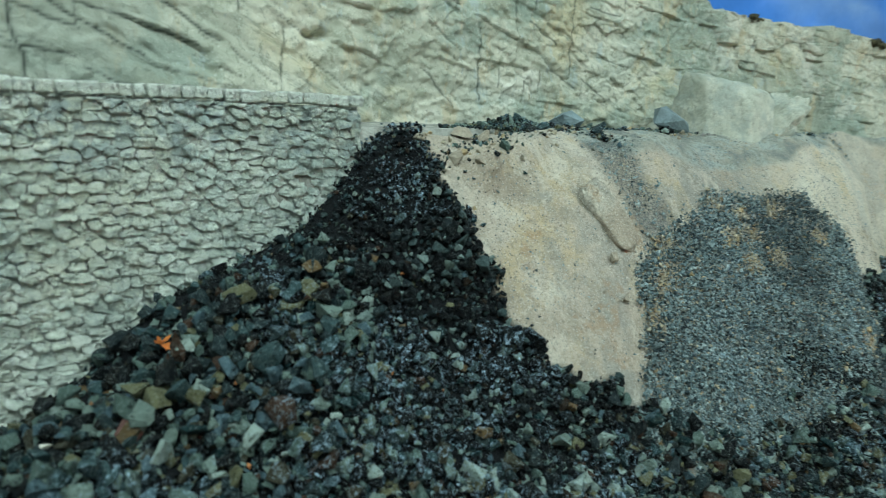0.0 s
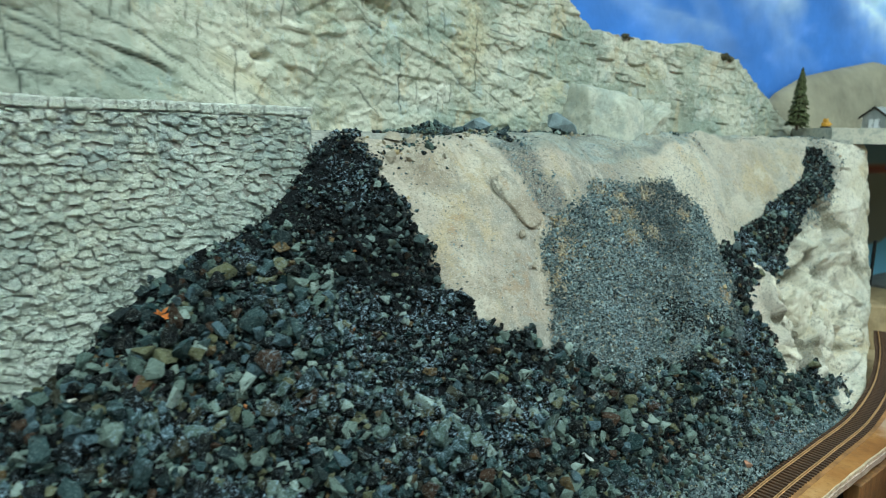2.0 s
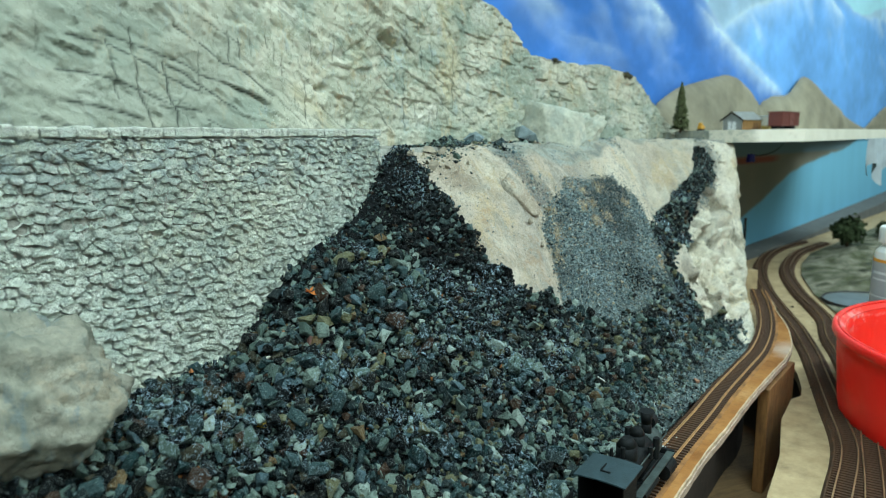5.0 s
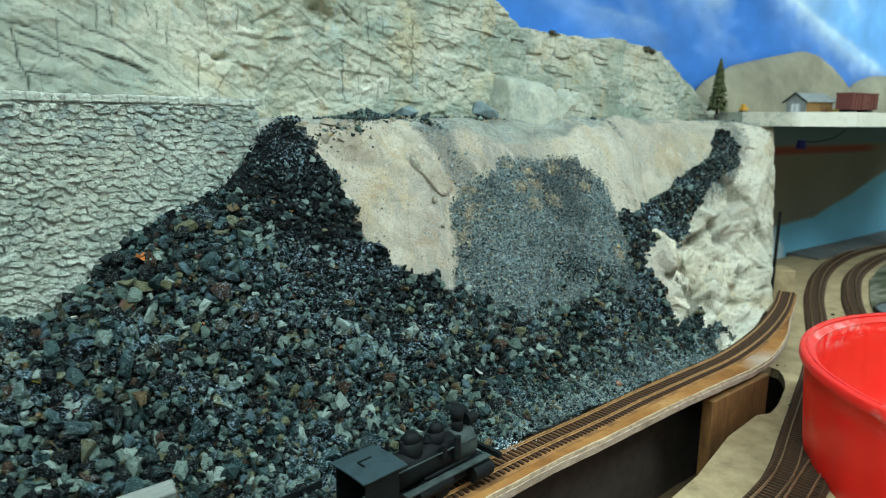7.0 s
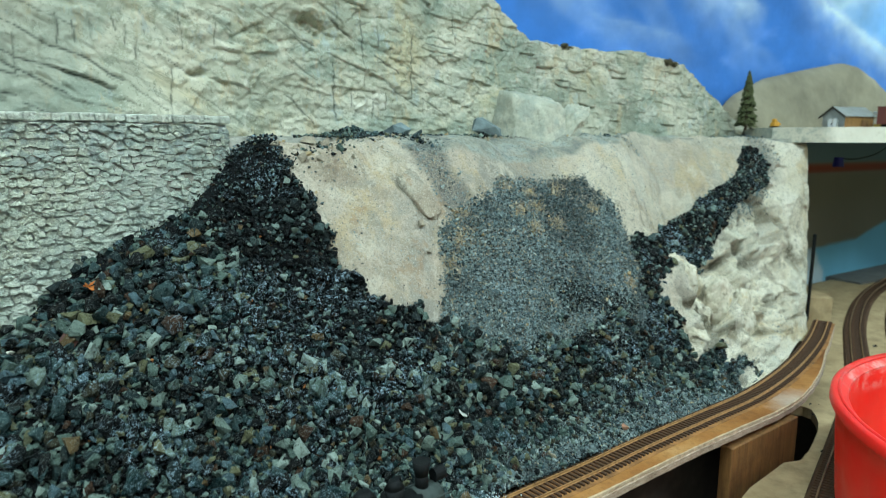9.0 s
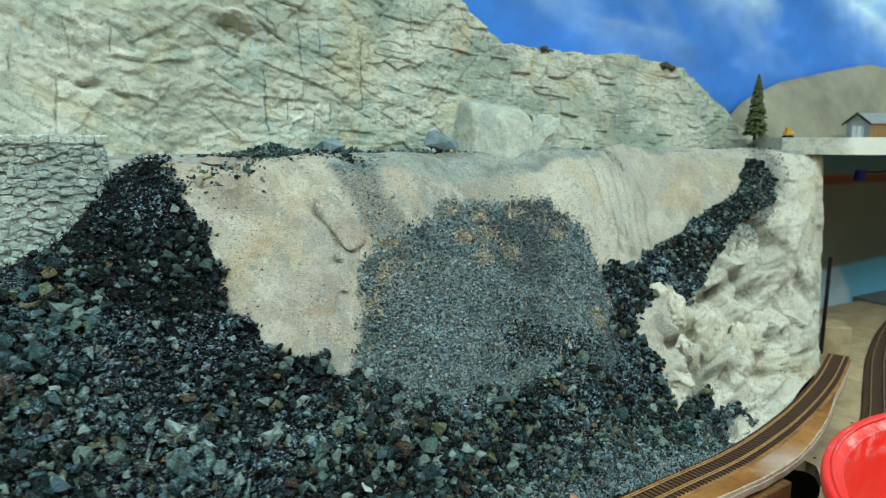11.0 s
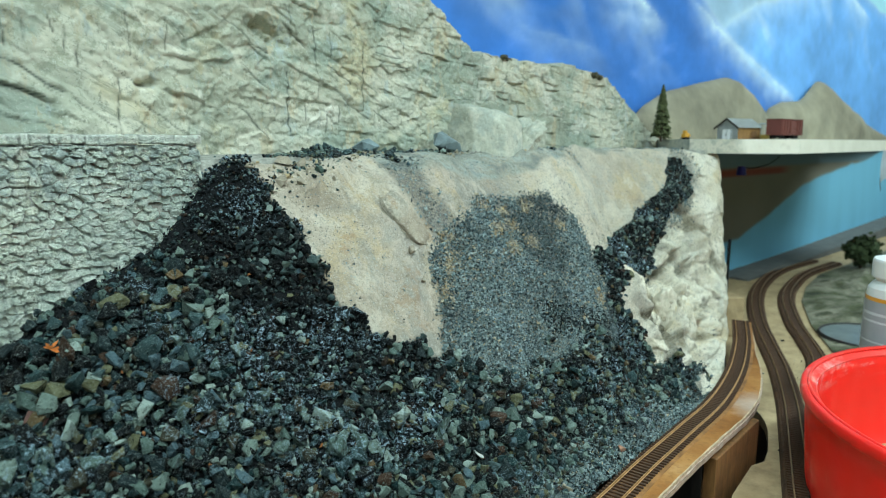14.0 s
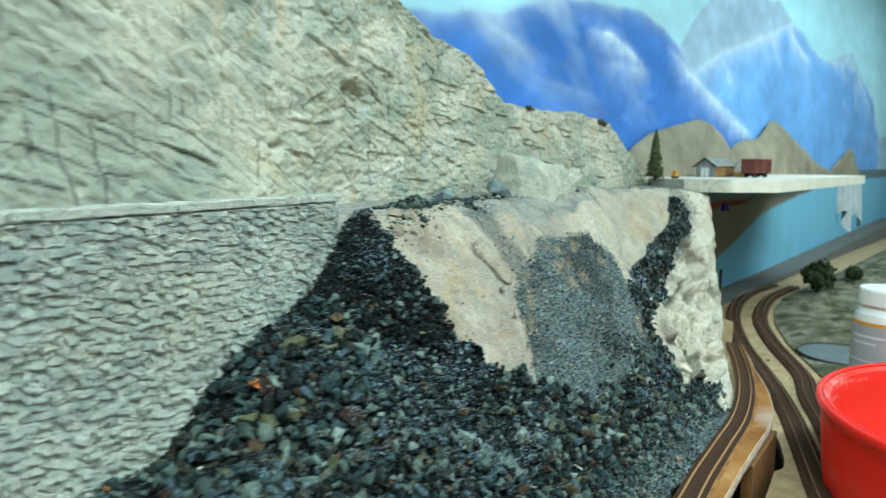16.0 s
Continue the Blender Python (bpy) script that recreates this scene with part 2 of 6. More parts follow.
def ply_material():
    n = Nodes("rust_stained_plywood", .85)
    n.b.inputs["Specular IOR Level"].default_value = .2
    c = n.ramp(n.noise(9, 6, .6), [(.32, (.15, .055, .013)), (.44, (.28, .112, .028)), (.56, (.38, .175, .052)), (.70, (.48, .27, .11))])
    c = n.mix(n.ramp(n.noise(120, 5, .75), [(.36, .5), (.5, 0.0)]), c, (.20, .09, .03))
    away = n.t.nodes.new("ShaderNodeVectorMath")
    away.operation = "DISTANCE"
    n.put(away.inputs[0], n.co)
    away.inputs[1].default_value = BEND
    scuff = n.ramp(n.maths("ADD", away.outputs["Value"], n.maths("MULTIPLY", n.noise(40, 5, .7), .05)), [(.030, .65), (.085, 0.0)])
    c = n.mix(scuff, c, (.62, .54, .46))
    n.relief(n.noise(150, 5), .0008)
    return n.done(c)


BEND = (.586, .462, .062)
PLY = ply_material()
PLY_EDGE = wood_material("raw_plywood_edge", (.58, .46, .37), (.26, .155, .09), (20, 20, 200))
SLEEPER = wood_material("brown_plastic_sleeper", (.080, .034, .012), (.034, .015, .006))
RAIL = plain("rusty_rail", (.40, .215, .085), .5, .3, 200, .4)
RAIL_TOP = plain("brown_rail", (.30, .19, .10), .45, .4, 200, .3)
IRON = plain("black_locomotive_paint", (.004, .0055, .006), .7, 0, 120, .4)
ROOFTIN = plain("grey_green_cab_roof", (.026, .045, .052), .6, 0, 120, .2)
SMOKE = plain("grey_smokebox", (.042, .056, .053), .6, 0, 90, .4)
for dull in (IRON, ROOFTIN, SMOKE):
    dull.node_tree.nodes["Principled BSDF"].inputs["Specular IOR Level"].default_value = .2
DECK = wood_material("deck_plywood", (.47, .355, .20), (.30, .21, .105), (5, 5, 5))
BROWN = wood_material("brown_pine_support", (.25, .115, .032), (.11, .045, .012), (30, 30, 3))


def board_material():
    """Cream foam board, daubed with grey and ochre scenery paint at the end by the rock."""
    n = Nodes("white_foam_board", .7)
    c = n.ramp(n.noise(20, 5), [(.3, (.72, .69, .58)), (.7, (.82, .79, .68))])
    c = n.mix(n.ramp(n.noise(70, 5, .7), [(.58, 0.0), (.68, .4)]), c, (.50, .46, .36))
    daub = n.ramp(n.noise(38, 6, .7), [(.35, (.30, .315, .27)), (.5, (.56, .53, .43)), (.6, (.34, .36, .31)), (.7, (.52, .44, .29))])
    edge = n.maths("ADD", n.where(0), n.maths("MULTIPLY", n.noise(30, 4), .06))
    n.relief(n.noise(90, 5), .0012)
    return n.done(n.mix(n.ramp(n.maths("SUBTRACT", edge, .5), [(.390, 1.0), (.410, 0.0)]), c, daub))


BOARD = board_material()


def red_material():
    n = Nodes("red_plastic", .35)
    n.b.inputs["Subsurface Weight"].default_value, n.b.inputs["Subsurface Scale"].default_value = .45, .02
    c = n.ramp(n.noise(6, 4), [(.3, (.86, .018, .013)), (.7, (.93, .030, .018))])
    smear = n.maths("MULTIPLY", n.ramp(n.noise(9, 4, .6, (1, 1, 4)), [(.50, 0.0), (.62, 1.0)]), n.ramp(n.noise(60, 6, .75), [(.44, 0.0), (.60, .65)]))
    smear = n.maths("MULTIPLY", smear, n.ramp(n.where(2), [(.118, 0.0), (.135, 1.0)]))
    return n.done(n.mix(smear, c, (.85, .62, .58)), n.ramp(n.noise(30, 4), [(.3, .3), (.7, .5)]))


RED = red_material()
HILL = plain("grey_painted_hill", (.29, .26, .185), .95, 0, 9, .34, .0025)
WHITE = plain("white_plastic", (.78, .78, .76), .35, 0, 30, .03)


# ---- numbers: noise, strips, meshes ----
def part(name, data, material, parent=None, label=""):
    """One mesh object from a bmesh or from (vertices, faces), under a thing."""
    me = bpy.data.meshes.new(name)
    if isinstance(data, bmesh.types.BMesh):
        data.to_mesh(me)
        data.free()
    else:
        me.from_pydata([tuple(v) for v in data[0]], [], [tuple(q) for q in data[1]])
    me.materials.append(material)
    ob = new(name, me)
    if parent:
        ob.parent = parent
    if label:
        ob["label"] = label
    return ob


def big_mesh(name, verts, faces, material, smooth=True, parent=None):
    """A mesh from arrays, faces all of one size."""
    me = bpy.data.meshes.new(name)
    verts, faces = np.asarray(verts, np.float32), np.asarray(faces, np.int32)
    k = faces.shape[1]
    me.vertices.add(len(verts)), me.loops.add(faces.size), me.polygons.add(len(faces))
    me.vertices.foreach_set("co", verts.ravel())
    me.loops.foreach_set("vertex_index", faces.ravel())
    me.polygons.foreach_set("loop_start", np.arange(0, faces.size, k, dtype=np.int32))
    me.update(calc_edges=True)
    me.polygons.foreach_set("use_smooth", np.full(len(faces), smooth))
    me.validate()
    me.materials.append(material)
    ob = new(name, me)
    if parent:
        ob.parent = parent
    return ob


def empty(name, at=(0, 0, 0)):
    ob = new(name)
    ob.matrix_world = at if isinstance(at, Matrix) else Matrix.Translation(at)
    ob.empty_display_size = .02
    return ob


def grid_faces(n, m):
    i = np.arange(n * m).reshape(n, m)
    return np.stack([i[:-1, :-1], i[1:, :-1], i[1:, 1:], i[:-1, 1:]], -1).reshape(-1, 4)


def hashed(i, j, k, seed):
    h = (i * 374761393 + j * 668265263 + k * 2147483647 + seed * 974634777) & 0xFFFFFFFF
    h = ((h ^ (h >> 13)) * 1274126177) & 0xFFFFFFFF
    return ((h ^ (h >> 16)) & 0xFFFFFF) / float(0xFFFFFF)


def vnoise(p, scale, seed=0):
    """Value noise of points, 0 to 1."""
    q = np.asarray(p, float) * scale
    i = np.floor(q).astype(np.int64)
    f = q - i
    f = f * f * (3 - 2 * f)
    out = 0
    for a in (0, 1):
        for b in (0, 1):
            for c in (0, 1):
                wt = (f[..., 0] if a else 1 - f[..., 0]) * (f[..., 1] if b else 1 - f[..., 1]) * (f[..., 2] if c else 1 - f[..., 2])
                out = out + wt * hashed(i[..., 0] + a, i[..., 1] + b, i[..., 2] + c, seed)
    return out


def fbm(p, scale, octaves=4, seed=0, gain=.5):
    total, amp, norm = 0, 1.0, 0.0
    for o in range(octaves):
        total, norm = total + amp * vnoise(p, scale * 2**o, seed + o), norm + amp
        amp *= gain
    return total / norm


def blocks(u, v, seed):
    """Cells of the plane: a random value of the cell, the distance to its edge, and its slant."""
    i, j = np.floor(u).astype(np.int64), np.floor(v).astype(np.int64)
    best, second, value = np.full(u.shape, 9.0), np.full(u.shape, 9.0), np.zeros(u.shape)
    tilt = np.zeros(u.shape)
    for a in (-1, 0, 1):
        for b in (-1, 0, 1):
            x = i + a + .1 + .8 * hashed(i + a, j + b, 0 * i, seed)
            y = j + b + .1 + .8 * hashed(i + a, j + b, 0 * i + 1, seed)
            d = np.hypot(u - x, v - y)
            r = hashed(i + a, j + b, 0 * i + 2, seed)
            near = d < best
            second = np.where(near, best, np.minimum(second, d))
            value = np.where(near, r, value)
            turn = 6.283 * hashed(i + a, j + b, 0 * i + 3, seed)
            tilt = np.where(near, (u - x) * np.cos(turn) + (v - y) * np.sin(turn), tilt)
            best = np.where(near, d, best)
    return value, second - best, tilt


def glide(points, step):
    """A smooth curve through points, resampled at even steps: places and headings."""
    p = np.array(points, float)
    q = np.vstack([2 * p[0] - p[1], p, 2 * p[-1] - p[-2]])
    out = []
    for n in range(len(p) - 1):
        a, b, c, d = q[n:n + 4]
        for f in np.linspace(0, 1, 40, endpoint=False):
            out.append(.5 * (2 * b + (c - a) * f + (2 * a - 5 * b + 4 * c - d) * f**2 + (3 * b - a - 3 * c + d) * f**3))
    out = np.array(out + [p[-1]])
    run = np.r_[0, np.cumsum(np.linalg.norm(np.diff(out, axis=0), axis=1))]
    at = np.arange(0, run[-1], step)
    place = np.stack([np.interp(at, run, out[:, k]) for k in range(out.shape[1])], 1)
    way = np.gradient(place, axis=0)
    return place, way / np.linalg.norm(way, axis=1)[:, None]


def sweep(place, way, profile, closed=True):
    """A profile of (side, up) pairs drawn along a curve; side is to the left of the way."""
    left = np.stack([-way[:, 1], way[:, 0], 0 * way[:, 0]], 1)
    left /= np.linalg.norm(left, axis=1)[:, None]
    pr = np.array(profile, float)
    if pr.ndim == 2:
        pr = np.repeat(pr[None], len(place), 0)
    v = place[:, None, :3] + left[:, None] * pr[..., :1] + np.array([0, 0, 1.0]) * pr[..., 1:2]
    n, k = v.shape[:2]
    faces = []
    for i in range(n - 1):
        for j in range(k if closed else k - 1):
            a, b = i * k + j, i * k + (j + 1) % k
            faces.append((a, a + k, b + k, b))
    if closed:
        faces += [tuple(range(k)), tuple((n - 1) * k + j for j in reversed(range(k)))]
    return v.reshape(-1, 3), faces


def box(bm, sx, sy, sz, m=None, bevel=.0):
    """A box with its base at z = 0, moved by m."""
    made = bmesh.ops.create_cube(bm, size=1)["verts"]
    for v in made:
        v.co = Vector((v.co.x * sx, v.co.y * sy, (v.co.z + .5) * sz))
    if bevel:
        edges = list({e for v in made for e in v.link_edges})
        made = list({v for g in bmesh.ops.bevel(bm, geom=edges, offset=bevel, segments=1, affect="EDGES")["faces"] for v in g.verts} | {v for v in made if v.is_valid})
    if m is not None:
        bmesh.ops.transform(bm, matrix=m, verts=[v for v in made if v.is_valid])
    return bm


def rod(bm, r1, r2, length, m=None, sides=16):
    made = bmesh.ops.create_cone(bm, cap_ends=True, segments=sides, radius1=r1, radius2=r2, depth=length)["verts"]
    bmesh.ops.translate(bm, verts=made, vec=(0, 0, length / 2))
    if m is not None:
        bmesh.ops.transform(bm, matrix=m, verts=made)
    return bm


def lathe(profile, sides=48):
    """Vertices and faces of a turned form, from (radius, height) pairs."""
    a = np.linspace(0, 2 * np.pi, sides, endpoint=False)
    v = [(r * c, r * s, z) for r, z in profile for c, s in zip(np.cos(a), np.sin(a))]
    f = [(i * sides + j, i * sides + (j + 1) % sides, (i + 1) * sides + (j + 1) % sides, (i + 1) * sides + j) for i in range(len(profile) - 1) for j in range(sides)]
    return v, f


# ---- the slope: stations from the near end of the wall to the far rock: top x y z, toe x y z, bulge above, hollow below ----
RIM = np.array([
    (-.56, .062, .19), (-.36, .21, .206), (-.262, .283, .206), (-.212, .32, .213), (-.16, .358, .265), (-.095, .406, .3),
    (-.057, .434, .336), (.032, .499, .367), (.09, .549, .371), (.163, .603, .365), (.26, .665, .37), (.36, .71, .372),
    (.45, .775, .372), (.526, .823, .37), (.67, .872, .37), (.76, .885, .37), (.85, .895, .362), (.905, .955, .356)])
TOE = np.array([
    (-.44, -.15, .085, .077, -.34), (-.3, -.055, .085, .096, -.426), (-.17, .035, .085, .097, -.617), (-.07, .105, .085, .193, -.422), (.02, .165, .085, .067, -.289), (.08, .205, .084, .108, -.218),
    (.12, .235, .082, .001, -.112), (.17, .275, .078, .075, -.141), (.22, .31, .074, .157, -.157), (.3, .365, .07, .239, -.179), (.38, .415, .065, .156, -.059), (.45, .46, .061, .195, -.138),
    (.5, .487, .056, .098, -.157), (.56, .533, .05, -.02, -.12), (.648, .612, .046, .12, -.13), (.75, .722, .043, .14, -.083), (.826, .8, .04, .154, -.057), (.862, .872, .04, .12, -.046)])
SLOPE = np.hstack([RIM, TOE])


def slope(s, w):
    """A point of the slope: s counts stations, w runs from the ledge (0) to the toe (1)."""
    s, w = np.broadcast_arrays(np.asarray(s, float), np.asarray(w, float))
    n = len(SLOPE) - 1
    i = np.clip(s.astype(int), 0, n - 1)
    f = np.clip(s - i, 0, 1)[..., None]
    a, b, c, d = SLOPE[np.clip(i - 1, 0, n)], SLOPE[i], SLOPE[i + 1], SLOPE[np.clip(i + 2, 0, n)]
    q = .5 * (2 * b + (c - a) * f + (2 * a - 5 * b + 4 * c - d) * f**2 + (3 * b - a - 3 * c + d) * f**3)
    v = w[..., None]
    p = q[..., :3] * (1 - v) + q[..., 3:6] * v
    h = (q[..., 2] - q[..., 5]) * (1 - w + 6.75 * (q[..., 6] * w * (1 - w)**2 + q[..., 7] * w**2 * (1 - w)))
    p[..., 2] = q[..., 5] + .5 * (h + np.sqrt(h * h + .000036)) - .003
    p[..., 2] += .020 * np.exp(-((s - 6.28) / .34)**2 - (np.clip(w, 0, 1) / .13)**2)
    return p


def normals(p):
    n = np.cross(np.gradient(p, axis=0), np.gradient(p, axis=1))
    n /= np.linalg.norm(n, axis=-1)[..., None] + 1e-12
    return n


def inside(u, v, poly):
    """Whether points lie in a polygon."""
    hit = np.zeros(u.shape, bool)
    for (x1, y1), (x2, y2) in zip(poly, poly[1:] + poly[:1]):
        cross = ((y1 > v) != (y2 > v)) & (u < (x2 - x1) * (v - y1) / (y2 - y1 + 1e-12) + x1)
        hit ^= cross
    return hit


COARSE = [(-.2, -.02), (4.0, -.04), (5.6, -.01), (6.0, .0), (6.05, -.012), (6.46, -.012), (6.53, .03), (6.56, .105), (6.56, .19), (6.58, .265), (6.65, .335), (6.71, .395), (6.81, .45), (7.15, .49), (7.46, .53),
          (7.5, .57), (7.75, .615), (8.12, .64), (8.72, .655), (9.33, .655), (9.68, .68), (10.18, .69), (10.75, .68), (11.02, .63), (11.18, .55), (11.27, .46), (11.62, .56), (11.82, .63), (11.88, .71), (11.98, .765), (12.1, .80),
          (12.28, .755), (12.9, .78), (13.05, .86), (13.3, .83), (13.5, .85), (13.65, .94), (13.2, .93), (12.9, .95), (12.6, .99), (12.6, 1.04), (-.2, 1.03)]
FINE = [(7.5, .57), (7.93, .515), (8.2, .48), (8.0, .44), (8.05, .40), (8.25, .38), (8.62, .355), (9.05, .34), (9.2, .315), (9.53, .295), (9.88, .29), (10.3, .28), (10.6, .30), (10.75, .33), (10.88, .385), (10.95, .435),
        (11.05, .48), (11.13, .54), (11.17, .60), (11.08, .66), (10.85, .71), (10.18, .74), (9.3, .69), (8.12, .67), (7.6, .61)]
BAND = [(11.12, .56), (11.08, .475), (11.33, .455), (11.8, .43), (12.7, .355), (13.03, .32), (13.4, .30), (13.8, .295), (14.1, .26), (14.28, .20), (14.45, .14), (14.8, .16), (15.0, .225), (14.92, .305), (14.55, .355), (14.12, .385), (13.8, .405), (13.62, .445),
        (13.45, .485), (13.23, .485), (12.88, .42), (12.45, .43), (11.95, .485), (11.6, .55), (11.3, .59)]


def build_slope():
    s, w = np.meshgrid(np.linspace(0, 17, 800), np.linspace(-.015, 1.02, 225), indexing="ij")
    p = slope(s, w)
    n = normals(p)
    n *= np.where(n[..., 2:3] < 0, -1, 1)
    rocky = np.clip((s - 11.7) / .8, 0, 1) * np.clip((w - .22 - .10 * np.clip(14.5 - s, 0, 2)) / .18, 0, 1)
    rocky = np.maximum(rocky, np.clip((s - 14.9) / .6, 0, 1))
    lump, edge, slant = blocks(s * 2.4 + 2 * fbm(p, 14, 2, 5), w * 7 + 1.5 * fbm(p, 18, 2, 6), 11)
    fine_lump, fine_edge, _ = blocks(s * 7 + 2 * fbm(p, 30, 2, 7), w * 19, 12)
    d = .013 * (fbm(p, 16, 4, 1) - .5) + .006 * (fbm(p, 44, 4, 2) - .5)
    q = p * np.array([1.0, 1.0, .7]) + .012 * np.stack([fbm(p, 40, 2, 8), fbm(p, 40, 2, 18), fbm(p, 40, 2, 28)], -1)
    fold = np.abs(2 * fbm(q, 17, 2, 3) - 1)**.6
    fold2 = np.abs(2 * fbm(q, 44, 2, 4) - 1)**.6
    fold3 = np.abs(2 * fbm(p, 110, 2, 14) - 1)**.7
    calm_end = np.clip((15.8 - s) / 1.1, .15, 1) * np.clip((1 - w) * 7, 0, 1)
    d += rocky * calm_end * (.022 * (fold - .5) + .014 * (fold2 - .5) + .007 * (fold3 - .5) + .016 * (lump - .5) + .026 * slant + .006 * (fine_lump - .5))
    d += (1 - rocky) * .004 * (fbm(p * np.array([3.0, 3.0, .8]), 20, 3, 9) - .5) * np.clip((s - 10.5), 0, 1)
    for s0, w0, rs, rw, h in ((8.0, .27, .17, .080, .004), (7.30, .06, .5, .05, .006), (6.85, .10, .12, .03, .006), (7.6, .42, .12, .03, .003), (9.1, .22, .35, .10, .005),
                             (12.05, .53, .16, .05, .020), (12.25, .62, .22, .06, .016), (12.55, .72, .25, .06, .014), (12.95, .84, .3, .06, .012), (13.3, .66, .35, .07, .012),
                             (13.9, .57, .35, .06, .013), (14.3, .80, .45, .10, .012), (14.8, .52, .35, .10, .012), (15.5, .36, .4, .10, .010), (15.5, .70, .4, .12, .012), (11.6, .2, .25, .12, .005)):
        d += h * np.clip(1.5 * np.exp(-((s - s0) / rs)**2 - ((w - w0) / rw)**2), 0, 1)
    rib = np.sin(s * 24 + 5 * fbm(p, 9, 2, 77)) * np.clip((s - 11) / .8, 0, 1) * np.clip((14.6 - s) / .8, 0, 1) * np.clip((.42 - w) / .15, 0, 1)
    d += .0022 * rib
    d = d * np.clip(w * 9, .12, 1)
    d *= 1 - .7 * np.clip((s - 16.2) / .5, 0, 1)
    p = p + n * d[..., None]
    rim = np.exp(-np.clip(w, 0, 1) / .05) * np.clip((s - 6.4) / .4, 0, 1) * np.clip((16 - s) / .5, 0, 1)
    p[..., 2] += rim * (.016 * (fbm(p, 16, 3, 61) - .45) + .006 * (fbm(p, 70, 3, 62) - .5))
    skirt = np.exp(-((s - 10.85) / .42)**2 - (np.clip(w, 0, 1) / .15)**2)
    p[..., 2] += skirt * .002 * (.55 + .9 * fbm(p, 32, 4, 64))
    p[..., 1] -= rim * .010 * (fbm(p, 25, 3, 63) - .5)
    # Slots cut into the plaster; the same mask paints their shade into the colour.
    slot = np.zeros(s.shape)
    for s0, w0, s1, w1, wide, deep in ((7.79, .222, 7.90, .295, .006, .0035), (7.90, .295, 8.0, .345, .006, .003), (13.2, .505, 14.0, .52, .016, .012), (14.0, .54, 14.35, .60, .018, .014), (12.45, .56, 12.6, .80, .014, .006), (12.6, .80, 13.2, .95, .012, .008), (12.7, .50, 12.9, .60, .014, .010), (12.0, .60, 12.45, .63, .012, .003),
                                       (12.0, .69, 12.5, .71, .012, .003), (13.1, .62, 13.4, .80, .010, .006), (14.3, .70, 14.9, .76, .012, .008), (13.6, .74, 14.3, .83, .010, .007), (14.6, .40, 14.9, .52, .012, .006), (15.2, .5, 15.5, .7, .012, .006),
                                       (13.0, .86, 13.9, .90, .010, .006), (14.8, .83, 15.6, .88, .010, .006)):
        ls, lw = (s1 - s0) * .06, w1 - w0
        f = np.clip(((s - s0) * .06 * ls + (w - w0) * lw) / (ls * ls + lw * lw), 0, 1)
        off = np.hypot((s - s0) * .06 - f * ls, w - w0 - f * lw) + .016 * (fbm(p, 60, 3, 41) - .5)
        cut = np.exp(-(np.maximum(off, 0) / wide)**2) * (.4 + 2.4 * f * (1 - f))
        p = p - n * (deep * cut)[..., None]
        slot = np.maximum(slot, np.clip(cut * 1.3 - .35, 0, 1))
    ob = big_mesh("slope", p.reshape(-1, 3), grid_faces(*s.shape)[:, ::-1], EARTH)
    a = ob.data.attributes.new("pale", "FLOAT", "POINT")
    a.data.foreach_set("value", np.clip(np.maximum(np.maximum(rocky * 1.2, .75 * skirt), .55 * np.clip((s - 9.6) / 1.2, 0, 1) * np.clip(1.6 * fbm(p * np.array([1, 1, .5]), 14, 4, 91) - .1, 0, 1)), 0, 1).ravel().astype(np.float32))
    a = ob.data.attributes.new("crevice_shade", "FLOAT", "POINT")
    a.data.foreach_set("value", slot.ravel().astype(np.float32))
    return tagged(ob, "tan and cream plaster hillside below the ledge", "hillside", kind="structure"), p, n


slope_ob, SURFACE, SURFACE_N = build_slope()

# ---- the cliff behind the ledge ----
CLIFF_X = (-.75, -.45, -.27, -.143, -.07, .05, .18, .28, .38, .48, .69, .80, .92)
CLIFF_Y = (-.03, .215, .365, .468, .535, .652, .752, .808, .855, .892, .995, 1.045, 1.085)
SKY_X = (-.75, -.1, .0, .096, .16, .243, .285, .335, .37, .41, .52, .62, .66, .69, .743, .79, .84, .92)
SKY_Z = (.80, .72, .66, .632, .604, .588, .556, .524, .515, .516, .516, .508, .506, .478, .452, .415, .385, .375)


# carved cracks as runs of x, z along the cliff: the slanting left part, the middle, and over the heap
CRACKS = (
    (-.317, .430, -.296, .427, -.268, .418, -.244, .406, -.222, .403), (-.313, .455, -.287, .450, -.270, .444, -.252, .432, -.221, .419), (-.294, .460, -.270, .454, -.236, .443, -.221, .435, -.196, .427, -.165, .417),
    (-.248, .439, -.235, .434, -.218, .423, -.193, .406), (-.240, .473, -.220, .462, -.199, .447, -.180, .441, -.152, .419), (-.287, .454, -.284, .410), (-.270, .467, -.270, .420, -.261, .380), (-.250, .442, -.242, .382),
    (-.318, .408, -.287, .400, -.270, .394), (-.320, .388, -.293, .378), (-.219, .397, -.205, .388, -.184, .382))
CRACKS_MIDDLE = (
    (-.182, .401, -.152, .389), (-.195, .475, -.194, .450), (-.185, .470, -.183, .450), (-.221, .458, -.222, .419), (-.164, .426, -.156, .417), (-.148, .414, -.121, .393), (-.117, .434, -.120, .386), (-.120, .443, -.105, .430),
    (-.103, .417, -.078, .395, -.060, .380), (-.110, .490, -.107, .456), (-.082, .491, -.082, .463), (-.149, .473, -.149, .452), (-.158, .479, -.156, .465), (-.141, .459, -.142, .441), (-.085, .494, -.067, .478), (-.034, .504, -.016, .493))
